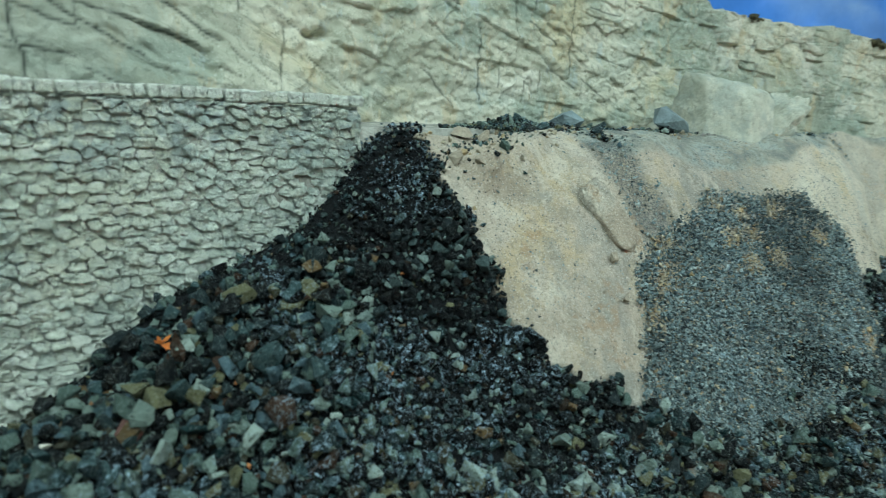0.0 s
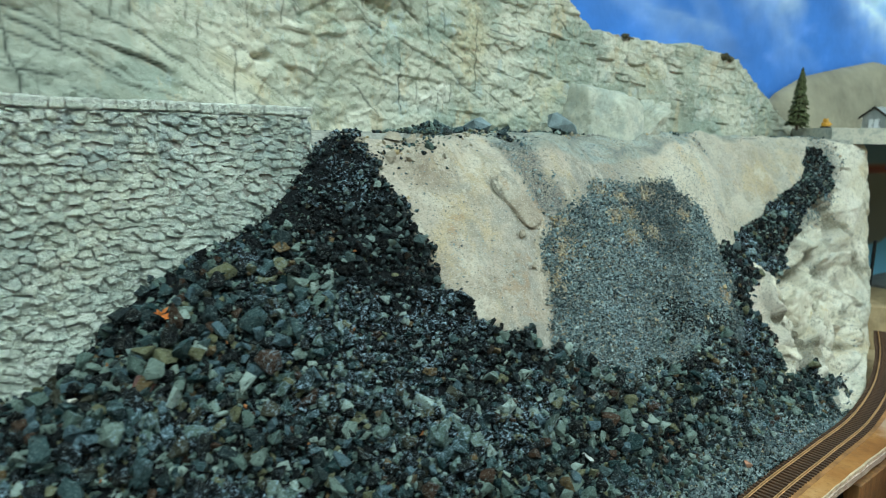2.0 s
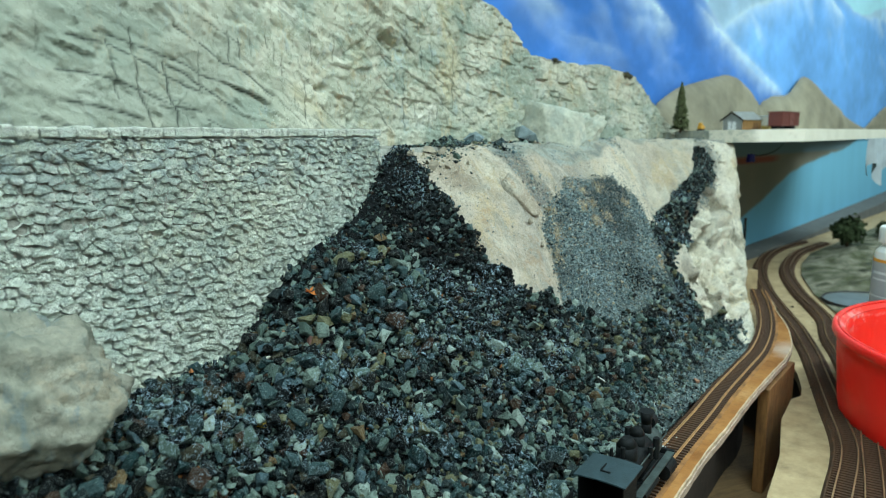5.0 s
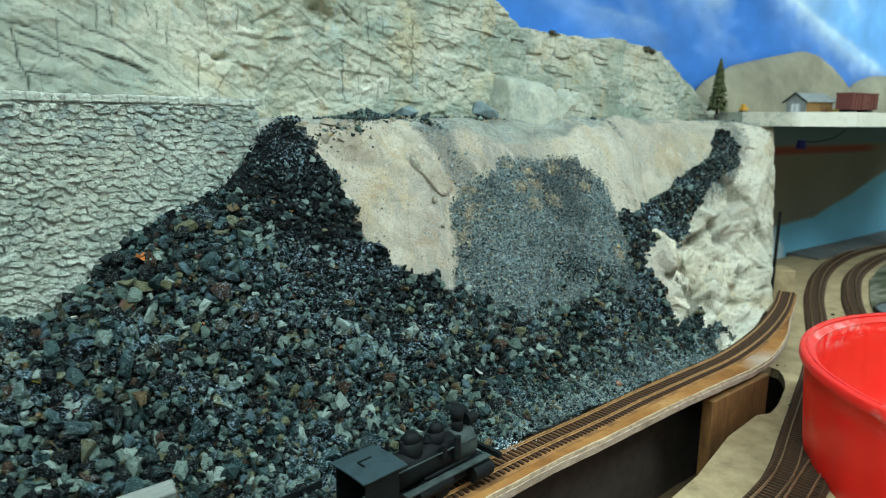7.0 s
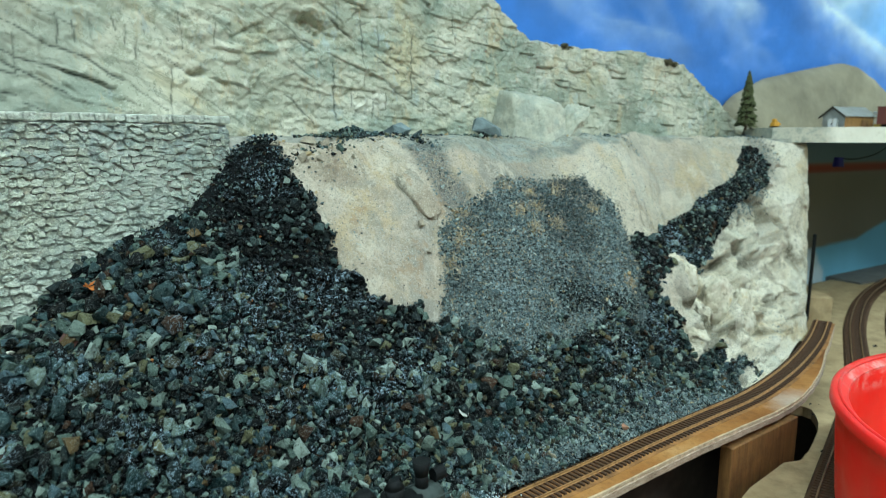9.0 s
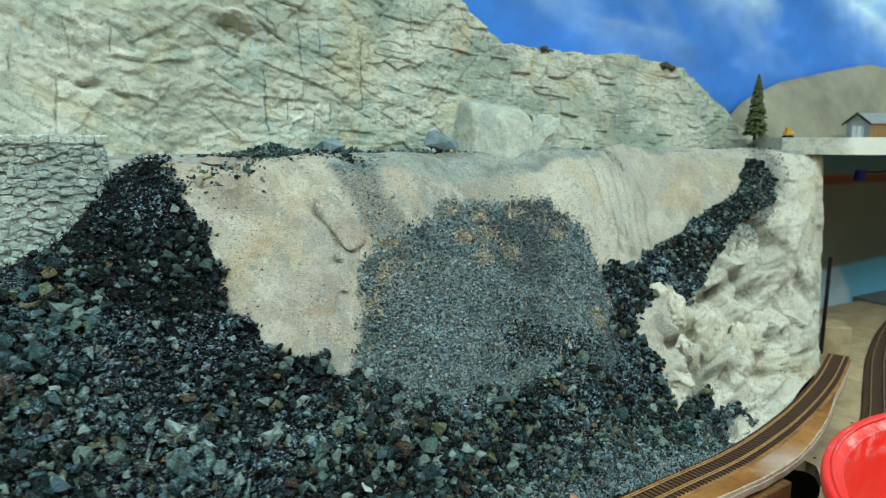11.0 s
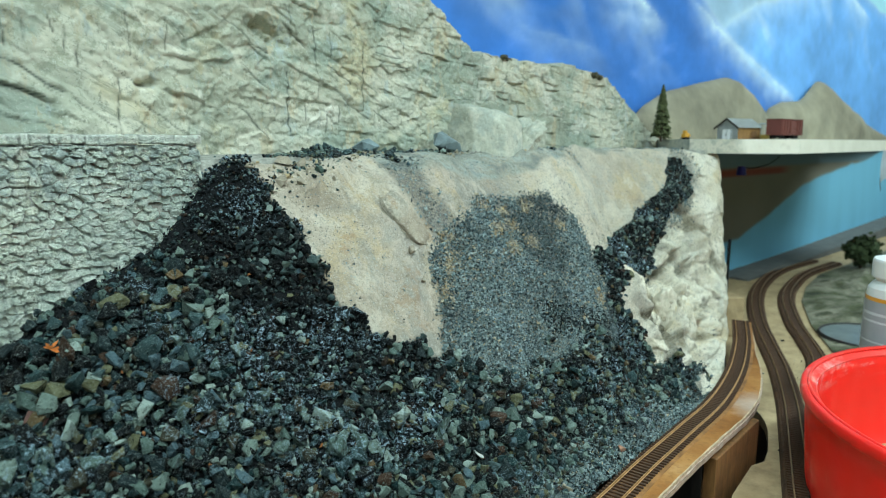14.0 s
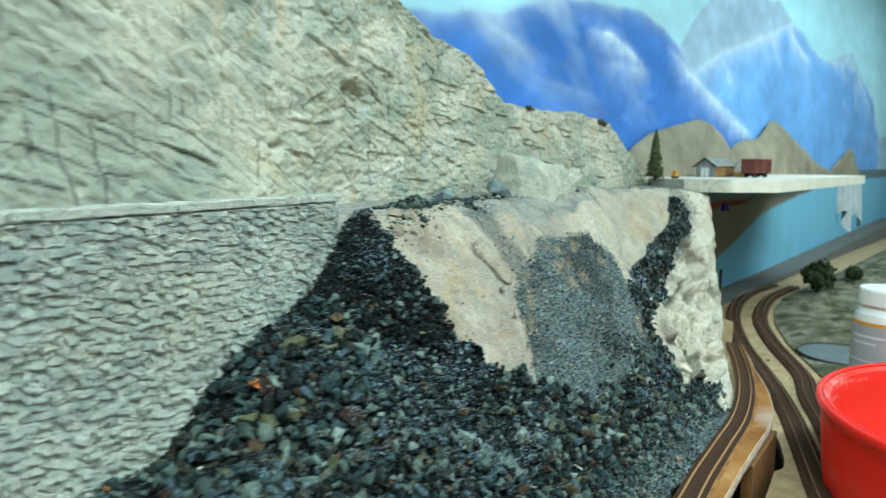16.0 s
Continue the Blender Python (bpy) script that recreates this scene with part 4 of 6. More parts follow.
def build_board():
    place, way = glide(LINE, .01)
    k = np.linspace(0, 1, len(place))
    out = np.interp(k, (0, .45, .62, .74, .81, .89, 1), (.028, .028, .034, .041, .034, .021, .017)) + .0005 * np.sin(k * 160) * np.sin(k * 71)
    inn = np.full(len(place), .0135)
    thing = empty("track_board")
    tagged(thing, "rust-stained plywood board carrying the front track", "track board")
    top = np.stack([np.stack([inn, 0 * k - .0002], 1), np.stack([-out, 0 * k - .0002], 1), np.stack([-out, 0 * k - .0035], 1), np.stack([inn, 0 * k - .0035], 1)], 1)
    low = np.stack([np.stack([inn, 0 * k - .0036], 1), np.stack([-out - .0015, 0 * k - .0036], 1), np.stack([-out - .001 + .0004 * np.sin(k * 240), 0 * k - .0105], 1), np.stack([inn, 0 * k - .0105], 1)], 1)
    part("stained_top", sweep(place, way, top[:, ::-1]), PLY, thing)
    part("painted_bed", sweep(place, way, [(.0130, .0002), (.0130, -.0001), (-.0185, -.0001), (-.0185, .0002)]), plain("rust_paint", (.26, .115, .034), .9, 0, 60, .5, .0006), thing, "rust-brown stain under the rails")
    worn = .0011 + .0005 * np.sin(k * 61) * np.sin(k * 23)
    worn = np.clip(worn, .0006, .012)
    edge = np.stack([np.stack([-out + worn, 0 * k - .0003], 1), np.stack([-out + worn, 0 * k + .0001], 1), np.stack([-out - .0004, 0 * k + .0001], 1), np.stack([-out - .0004, 0 * k - .0030], 1)], 1)
    part("worn_edge", sweep(place, way, edge), plain("scuffed_white_edge", (.49, .36, .235), .9, 0, 130, .35, .0008), thing, "scuffed whitish outer edge")
    part("plywood_layer", sweep(place, way, low[:, ::-1]), PLY_EDGE, thing, "splintered pale plywood edge")
    return thing


build_board()
build_track(LINE, "rusty brown model track on the plywood board", False)
build_track(SPUR, "dark brown model track on the plywood deck", True)
build_track(LOOP, "dark brown model track beside the deck scenery", True)


def panel(name, a, b, z0, z1, thick, material, label, category):
    a, b = Vector((*a, z0)), Vector((*b, z0))
    m = Matrix.Translation((a + b) / 2) @ pose(0, 0, 0, 0, 0, math.degrees(math.atan2(b.y - a.y, b.x - a.x)))
    return tagged(part(name, box(bmesh.new(), (b - a).length, thick, z1 - z0, m, .001), material), label, category)


panel("support_riser", (.572, .468), (.45, .40), -.104, .044, .014, BROWN, "brown pine riser holding up the track board", "support")
panel("end_block", (.884, .905), (.930, .893), 0, .078, .055, DECK, "pale wooden block at the track's end", "block")
# ---- the masonry wall ----
WALL_END, WALL_WAY, WALL_OUT = np.array([-.055, .436]), np.array([-.804, -.594]), np.array([.594, -.804])


def clipped(poly, p, q):
    """The part of a convex polygon that is nearer to p than to q."""
    mx, my, nx, ny = (p[0] + q[0]) / 2, (p[1] + q[1]) / 2, q[0] - p[0], 2.4 * (q[1] - p[1])
    side = [(x - mx) * nx + (y - my) * ny for x, y in poly]
    out = []
    for k, (a, s) in enumerate(zip(poly, side)):
        b, t = poly[(k + 1) % len(poly)], side[(k + 1) % len(poly)]
        if s <= 0:
            out.append(a)
        if s * t < 0:
            f = s / (s - t)
            out.append((a[0] + f * (b[0] - a[0]), a[1] + f * (b[1] - a[1])))
    return out


def rubble_layout(length, z0, z1, rnd):
    """Outlines of irregular stones laid roughly in courses: (u, z) polygons."""
    seeds, z, row = [], z0, 0
    while z < z1 + .004:
        h, u = rnd.uniform(.0046, .0074), rnd.uniform(-.010, 0)
        while u < length + .01:
            wd = rnd.uniform(.0056, .0112) * rnd.choice((.7, 1, 1, 1, 1.4))
            seeds.append((u + wd / 2 + rnd.uniform(-.0012, .0012), z + rnd.uniform(-.0022, .0022)))
            u += wd
        z, row = z + h, row + 1
    cell = {}
    for s in seeds:
        cell.setdefault((int(s[0] // .018), int(s[1] // .018)), []).append(s)
    for s in seeds:
        i, j = int(s[0] // .018), int(s[1] // .018)
        poly = [(s[0] - .012, max(z0 - .004, s[1] - .008)), (s[0] + .012, max(z0 - .004, s[1] - .008)), (s[0] + .012, min(z1, s[1] + .008)), (s[0] - .012, min(z1, s[1] + .008))]
        if poly[2][1] <= poly[1][1] + .002:
            continue
        for a in (-1, 0, 1):
            for b in (-1, 0, 1):
                for q in cell.get((i + a, j + b), ()):
                    if q is not s and poly:
                        poly = clipped(poly, s, q)
        if len(poly) > 2 and s[0] > -.004:
            yield s, [(max(x, -.001), y) for x, y in poly]


def rubble_stone(poly, rnd):
    """A rounded stone on its outline: vertices as (along, up, out), and faces."""
    ring = []
    for k, (x, y) in enumerate(poly):
        nx, ny = poly[(k + 1) % len(poly)]
        if math.hypot(nx - x, ny - y) < .0007:
            continue
        a, b = rnd.uniform(.06, .24), rnd.uniform(.76, .94)
        j = lambda: rnd.uniform(-.00042, .00042)
        ring += [(x + a * (nx - x) + j(), y + a * (ny - y) + j()), (x + b * (nx - x) + j(), y + b * (ny - y) + j())]
    if len(ring) < 5:
        return None
    cx, cy = sum(q[0] for q in ring) / len(ring), sum(q[1] for q in ring) / len(ring)
    reach = max(math.hypot(x - cx, y - cy) for x, y in ring)
    gap = 1 - rnd.uniform(-.0004, .0006) / reach
    proud, lean_x, lean_y = rnd.uniform(.0, .0026), rnd.uniform(-.32, .32), rnd.uniform(-.46, .06)
    v = []
    for scale, out in ((gap, -.003), (gap * .99, .0008), (gap * .84, proud * .8), (gap * .45, proud)):
        for x, y in ring:
            dx, dy = (x - cx) * scale, (y - cy) * scale
            r1, r2, r3 = (rnd.uniform(-.00055, .00055) for _ in range(3)) if out > .0002 else (0, 0, 0)
            v.append((cx + dx + r1, cy + dy + r2, out + (lean_x * dx + lean_y * dy if out > .0003 else 0) + r3))
    n = len(ring)
    f = [(a * n + i, a * n + (i + 1) % n, (a + 1) * n + (i + 1) % n, (a + 1) * n + i) for a in range(3) for i in range(n)]
    f.append(tuple(range(3 * n, 4 * n)))
    return v, f


def build_wall():
    rnd = random.Random(17)
    wall = empty("wall_masonry")
    tagged(wall, "retaining wall of pale rubble stones under a flat coping", "retaining wall", kind="structure")
    e, w, o = WALL_END, WALL_WAY, WALL_OUT
    bm = bmesh.new()
    m = Matrix(((w[0], o[0], 0, e[0] + w[0] * .36 - o[0] * .020), (w[1], o[1], 0, e[1] + w[1] * .36 - o[1] * .020), (0, 0, 1, .10), (0, 0, 0, 1)))
    part("core", box(bm, .72, .036, .279, m), plain("grey_mortar", (.70, .76, .66), .95, 0, 150, .5, .003), wall)
    near, rest_v, rest_f, count = 0, [], [], 0
    for (u, z), poly in rubble_layout(.62, .13, .3785, rnd):
        made = rubble_stone(poly, rnd)
        if not made:
            continue
        v = [(e[0] + w[0] * a + o[0] * c, e[1] + w[1] * a + o[1] * c, b) for a, b, c in made[0]]
        f = [tuple(reversed(q)) for q in made[1]]
        if near < 300 and .125 < u < .275 and z > .235:
            ob = part("stone", (v, f), MASONRY, wall)
            near += 1
        else:
            rest_v += v
            rest_f += [tuple(i + count for i in q) for q in f]
            count += len(v)
    rest = part("rubble_stones", (rest_v, rest_f), MASONRY, wall)
    rest["kind"] = "stuff"
    u = -.003
    while u < .62:
        b = rnd.uniform(.006, .014)
        c = e + w * (u + b / 2) - o * .009
        m = Matrix(((w[0], o[0], 0, c[0]), (w[1], o[1], 0, c[1]), (0, 0, 1, .3793 + rnd.uniform(-.0005, .0005)), (0, 0, 0, 1)))
        bm = box(bmesh.new(), b - .0005, .0225 + rnd.uniform(-.0008, .0008), .0070 + rnd.uniform(-.0005, .0005), None, .0010)
        for vtx in bm.verts:
            vtx.co += Vector((rnd.uniform(-1, 1), rnd.uniform(-1, 1), rnd.uniform(-1, 1))) * .0005
        ob = part("coping_stone", bm, MASONRY, wall)
        ob.matrix_basis = m
        u += b


# ---- loose stone ----
def stone_shapes(count, rnd, points=11):
    out = []
    for _ in range(count):
        bm = bmesh.new()
        for k in range(points):
            d = Vector((rnd.gauss(0, 1), rnd.gauss(0, 1), rnd.gauss(0, 1)))
            d = d / max(abs(d.x), abs(d.y), abs(d.z)) * rnd.uniform(.75, 1)
            bm.verts.new((d.x * .55, d.y * .48, d.z * .40))
        hull = bmesh.ops.convex_hull(bm, input=bm.verts)
        bmesh.ops.delete(bm, geom=[g for g in hull["geom_interior"] if isinstance(g, bmesh.types.BMVert)], context="VERTS")
        bmesh.ops.triangulate(bm, faces=bm.faces)
        bm.verts.index_update()
        out.append((np.array([v.co[:] for v in bm.verts]), np.array([[v.index for v in f.verts] for f in bm.faces])))
        bm.free()
    return out


CHUNKS = stone_shapes(26, random.Random(3), 12)
CRUMBS = stone_shapes(10, random.Random(4), 6)


def turns(n, rng):
    q = rng.normal(size=(n, 4))
    q /= np.linalg.norm(q, axis=1)[:, None]
    a, b, c, d = q.T
    return np.stack([np.stack([1 - 2 * (c * c + d * d), 2 * (b * c - a * d), 2 * (b * d + a * c)], 1), np.stack([2 * (b * c + a * d), 1 - 2 * (b * b + d * d), 2 * (c * d - a * b)], 1),
                     np.stack([2 * (b * d - a * c), 2 * (c * d + a * b), 1 - 2 * (b * b + c * c)], 1)], 1)


def strew(name, places, sizes, shapes, material, label, category, rng):
    """One object of many loose stones."""
    which = rng.integers(0, len(shapes), len(places))
    rot = turns(len(places), rng)
    verts, faces, k = [], [], 0
    for i, (v, f) in enumerate(shapes):
        sel = np.where(which == i)[0]
        if not len(sel):
            continue
        stretch = rng.uniform(.75, 1.25, (len(sel), 1, 3))
        p = np.einsum("nij,nkj->nki", rot[sel], v[None] * stretch) * sizes[sel, None, None] + places[sel, None]
        verts.append(p.reshape(-1, 3))
        faces.append((f[None] + (k + np.arange(len(sel)) * len(v))[:, None, None]).reshape(-1, 3))
        k += len(sel) * len(v)
    ob = big_mesh(name, np.vstack(verts), np.vstack(faces), material, False)
    return tagged(ob, label, category, kind="stuff")


GS, GW = np.meshgrid(np.linspace(0, 17, 800), np.linspace(-.015, 1.02, 225), indexing="ij")
CELL = np.linalg.norm(np.cross(SURFACE[1:, :-1] - SURFACE[:-1, :-1], SURFACE[:-1, 1:] - SURFACE[:-1, :-1]), axis=-1)


def pick(count, where, rng):
    """Random places on the slope, evenly by area, where where(s, w) holds; also s and w."""
    pr = (CELL * where(GS[:-1, :-1], GW[:-1, :-1])).ravel()
    idx = rng.choice(len(pr), count, p=pr / pr.sum())
    i, j = np.unravel_index(idx, CELL.shape)
    a, b = rng.random(count)[:, None], rng.random(count)[:, None]
    p = SURFACE[i, j] + a * (SURFACE[i + 1, j] - SURFACE[i, j]) + b * (SURFACE[i, j + 1] - SURFACE[i, j])
    return p, SURFACE_N[i, j], GS[i, j] + a[:, 0] * .0213, GW[i, j] + b[:, 0] * .00462


def ragged(poly, amount, seed, soft=3):
    """A zone of the slope with a frayed edge, 0 to 1."""
    s, w = GS[:-1, :-1], GW[:-1, :-1]
    q = np.stack([s * .35, w * 3, 0 * s], -1)
    ds, dw = amount * (fbm(q, 5, 4, seed) - .5), amount * .35 * (fbm(q, 5, 4, seed + 9) - .5)
    m = inside(s + ds, w + dw, poly).astype(float)
    for _ in range(2 * soft):
        m[1:-1, 1:-1] = (m[:-2, 1:-1] + m[2:, 1:-1] + m[1:-1, :-2] + m[1:-1, 2:] + 2 * m[1:-1, 1:-1]) / 6
    return m


def build_gravel():
    rng = np.random.default_rng(8)
    is_coarse, is_fine, is_band = ragged(COARSE, .5, 201, 2), ragged(FINE, .3, 202, 9), ragged(BAND, .3, 203, 4)
    s, w = GS[:-1, :-1], GW[:-1, :-1]
    q = np.stack([s * .6, w * 5, 0 * s], -1)
    bare = np.clip((fbm(q, 4.5, 3, 210) - .56) * 9, 0, 1) * np.clip((.56 - w) / .12, 0, 1)
    is_fine = is_fine * (1 - .4 * bare)
    veil = .62 * ragged([(8.1, .10), (8.2, .225), (8.28, .29), (8.33, .36), (8.8, .37), (8.73, .29), (8.7, .225), (8.66, .12)], .15, 204, 9)
    apron = ragged([(7.7, -.03), (8.02, .05), (8.2, .15), (8.58, .19), (8.9, .21), (9.25, .25), (9.6, .225), (10.0, .21), (10.4, .215), (10.7, .20), (11.08, .145), (11.45, .11), (11.98, .08), (12.5, -.03)], .3, 207, 8)
    apron = np.maximum(apron, .8 * ragged([(13.1, -.03), (13.4, .03), (13.7, -.03)], .2, 208, 6))
    dust = ragged([(13.6, .40), (14.4, .27), (14.7, .12), (14.5, -.01), (15.1, -.02), (15.2, .14), (15.05, .26), (14.4, .44)], .5, 205, 12) + .5 * ragged([(11.6, -.01), (12.7, -.01), (12.5, .07), (11.8, .08)], .5, 206, 8)
    for name, mask in (("bed", np.maximum(is_coarse, np.clip(is_band * 2 - .9, 0, 1))), ("grit", np.maximum(np.maximum(is_fine * .9, veil * 1.35), dust * .62)), ("apron", apron)):
        a = slope_ob.data.attributes.new(name, "FLOAT", "POINT")
        a.data.foreach_set("value", np.pad(np.clip(mask * 1.6 - .3, 0, 1), ((0, 1), (0, 1)), "edge").ravel().astype(np.float32))
    # the black upper cone and the black foot of the far heap
    def black(s, w):
        cone = np.clip((np.interp(s, (4.0, 4.7, 5.2, 5.7, 6.2, 6.8, 7.5), (.05, .20, .38, .56, .70, .78, .80)) - w + .05 * np.sin(s * 7)) / .36, 0, 1) * (s < 7.7)
        far = np.clip((s - 10.0) / .5, 0, 1) * .6 * np.clip((.84 - w) / .1, 0, 1)
        return np.clip(np.maximum(cone, far), .03, .95)
    p, n, s, w = pick(36000, lambda s, w: is_coarse > .4, rng)
    dark = rng.random(len(p)) < black(s, w)
    size = np.where(dark, rng.lognormal(math.log(.0043), .38, len(p)), rng.lognormal(math.log(.0053), .40, len(p)) * (1 + .42 * np.clip((w - .36) / .15, 0, 1) * np.clip((3.7 - s) / .8, 0, 1) + .12 * np.clip((.34 - w) / .1, 0, 1) * np.clip((w - .07) / .05, 0, 1) * np.clip((5.2 - s) / .8, 0, 1)))
    size = np.where(s > 8.5, size * .86, size)
    toe = np.clip((w - .86) / .12, 0, 1) * np.clip((s - 6.5), 0, 1)
    size = np.clip(size * (1 - .55 * toe), .0020, .0150)
    size *= np.where((s > 5) & (w < .15), .72, 1)
    size = np.where((s > 5.9) & (s < 6.8) & (w < .06), np.minimum(size, .0036), size)
    p = p + n * (size * rng.uniform(-.30, 1.0, len(p)) - .0040 * np.clip((.10 - w) / .08, 0, 1) * (s < 5.8))[:, None]
    p[:, 2] += .002 * np.exp(-((s - 6.36) / .25)**2 - (w / .06)**2)
    strew("gravel_heap", p[~dark], size[~dark], CHUNKS, GRAVEL, "heap of angular grey-green crushed stone against the wall", "gravel", rng)
    strew("black_gravel_heap", p[dark], size[dark], CHUNKS, SLATE, "cone of damp black crushed stone below the wall's end", "gravel", rng)
    p, n, s, w = pick(90, lambda s, w: is_coarse * (s < 6) * (w < .8), rng)
    strew("rust_flecks", p + n * .0045, rng.lognormal(math.log(.0032), .4, len(p)), CRUMBS, plain("rusty_splinter", (.30, .115, .035), .8, 0, 200, .45), "rust-orange splinters among the gravel", "gravel", rng)
    p, n, s, w = pick(44000, lambda s, w: is_coarse, rng)
    size = rng.uniform(.0014, .0034, len(p))
    p = p + n * rng.uniform(-.001, .0035, len(p))[:, None]
    half = len(p) * 8 // 10
    strew("pale_gravel_chips", p[half:], size[half:] * 1.35, CRUMBS, GRAVEL, "small grey-green stone chips between the larger stones", "gravel", rng)
    p, size = p[:half], size[:half]
    # Most small chips are near black to put gap shade between the stones.
    strew("gap_shade_chips", p, size, CRUMBS, SLATE, "stone chips coloured near black as shade between the larger stones", "gravel", rng)
    p, n, s, w = pick(92000, lambda s, w: np.maximum(np.maximum(np.maximum(is_fine, veil * .10), .10 * dust), is_coarse * (s > 7) * np.clip((w - .80) / .12, 0, .9)), rng)
    size = rng.lognormal(math.log(.0021), .38, len(p))
    p = p + n * rng.uniform(-.0006, .0034, len(p))[:, None]
    strew("grit_heap", p, size, CRUMBS, GRIT, "spill of fine grey grit on the slope", "gravel", rng)
    p, n, s, w = pick(4600, lambda s, w: is_band > .55, rng)
    size = rng.lognormal(math.log(.0037), .45, len(p))
    p = p + n * (size * rng.uniform(-.2, .4, len(p)))[:, None]
    pale = rng.random(len(p)) < .3
    strew("grey_band_stones", p[pale], size[pale], CHUNKS, GRAVEL, "grey-green stones mixed into the black spill", "gravel", rng)
    p, size = p[~pale], size[~pale]
    strew("black_gravel_band", p, size, CHUNKS, SLATE, "band of black stone spilled over the cream rock", "gravel", rng)
    rim = lambda s, w, spread, a, b, seed, level: np.exp(-np.abs(w - .015) / spread) * (s > a) * (s < b) * (fbm(np.stack([s, 9 * w, 0 * s], -1), 1.6, 3, seed) > level)
    p, n, s, w = pick(240, lambda s, w: rim(s, w, .030, 6.4, 9.6, 7, .50), rng)
    size = rng.lognormal(math.log(.0024), .45, len(p))
    p = p + n * (size * .2)[:, None]
    strew("ledge_rubble", p, size, CHUNKS, GRAVEL, "loose grey rubble strewn along the ledge's rim", "gravel", rng)
    s = np.concatenate([rng.normal(7.55, .34, 1500), rng.normal(8.35, .28, 420)])
    back = rng.uniform(-.004, .030, len(s))
    p = slope(s, 0 * s) + np.c_[-.6 * np.ones(len(s)), .8 * np.ones(len(s)), np.zeros(len(s))] * back[:, None]
    p[:, 2] = .368 + .011 * np.exp(-((s - 7.6) / .42)**2) * np.clip(1 - np.abs(back - .013) / .018, 0, 1) * rng.uniform(.4, 1, len(s))
    size = rng.lognormal(math.log(.0026), .42, len(p))
    strew("ledge_mound", p, size, CHUNKS, GRAVEL, "low mound of grey stone chips on the ledge", "gravel", rng)
    s = np.concatenate([rng.normal(8.6, .35, 260), rng.normal(7.7, .3, 160), rng.normal(9.5, .3, 160), rng.normal(14.5, .25, 60), rng.normal(12.0, .2, 50)])
    p = slope(s, 0 * s) + np.c_[-.6 * np.ones(len(s)), .8 * np.ones(len(s)), np.zeros(len(s))] * (rng.uniform(0, 1, len(s))**1.5 * .028)[:, None]
    size = rng.lognormal(math.log(.0026), .5, len(p))
    p[:, 2] = .3685 + .3 * size
    strew("ledge_stones", p, size, CHUNKS, GRAVEL, "grey broken stone lying along the ledge", "gravel", rng)
    p, n, s, w = pick(170, lambda s, w: rim(s, w, .035, 6.4, 11.0, 8, .46), rng)
    size = rng.lognormal(math.log(.0026), .5, len(p))
    p = p + n * (size * .2)[:, None]
    strew("ochre_rubble", p, size, CHUNKS, OCHRE_STONE, "tan and rusty clods below the ledge's rim", "gravel", rng)
    def smudges(s, w):
        spots = ((9.28, .32), (9.68, .335), (10.12, .33), (9.4, .385), (9.68, .385), (9.88, .435), (9.5, .435), (8.5, .37), (8.35, .42), (10.53, .40), (10.78, .59), (8.15, .46))
        return sum(np.exp(-((s - a) / .085)**2 - ((w - b) / .014)**2) for a, b in spots) + .004
    p, n, s, w = pick(3200, lambda s, w: is_fine * smudges(s, w), rng)
    size = rng.lognormal(math.log(.0021), .45, len(p))
    p = p + n * rng.uniform(.0018, .0040, len(p))[:, None]
    strew("tan_clods", p, size, CRUMBS, OCHRE_STONE, "tan clods caught in the grey grit", "gravel", rng)
    # A patch of dark crumbs low on the right of the grit.
    darker = ragged([(9.4, .58), (9.6, .63), (9.93, .68), (10.5, .67), (10.85, .61), (10.05, .60)], .3, 209, 8)
    p, n, s, w = pick(2600, lambda s, w: darker, rng)
    p = p + n * rng.uniform(.0008, .0036, len(p))[:, None]
    strew("dark_grit", p, rng.lognormal(math.log(.0024), .4, len(p)), CRUMBS, SLATE, "patch of dark crumbs in the grey grit", "gravel", rng)
    s = rng.uniform(7.5, 9.0, 60)
    w = np.interp(s, (7.5, 7.73, 8.1, 8.5, 9.0), (-.01, .0, .04, .13, .18)) + rng.normal(0, .014, len(s))
    size = rng.lognormal(math.log(.0034), .45, len(s))
    strew("apron_stones", slope(s, np.maximum(w, 0)) + np.c_[0 * s, 0 * s, size * .3], size, CHUNKS, GRAVEL, "dark stones scattered along the dusty apron", "gravel", rng)
    p, n, s, w = pick(9000, lambda s, w: (s > 6.4) * (s < 14.5) * (1 - is_fine) * (1 - is_coarse) * (.12 + (fbm(np.stack([s, 5 * w, 0 * s], -1), 1.3, 3, 17) > .55)), rng)
    size = rng.lognormal(math.log(.0011), .35, len(p))
    strew("slope_grit", p, size, CRUMBS, GRIT, "sand grains sprinkled over the tan slope", "grit", rng)


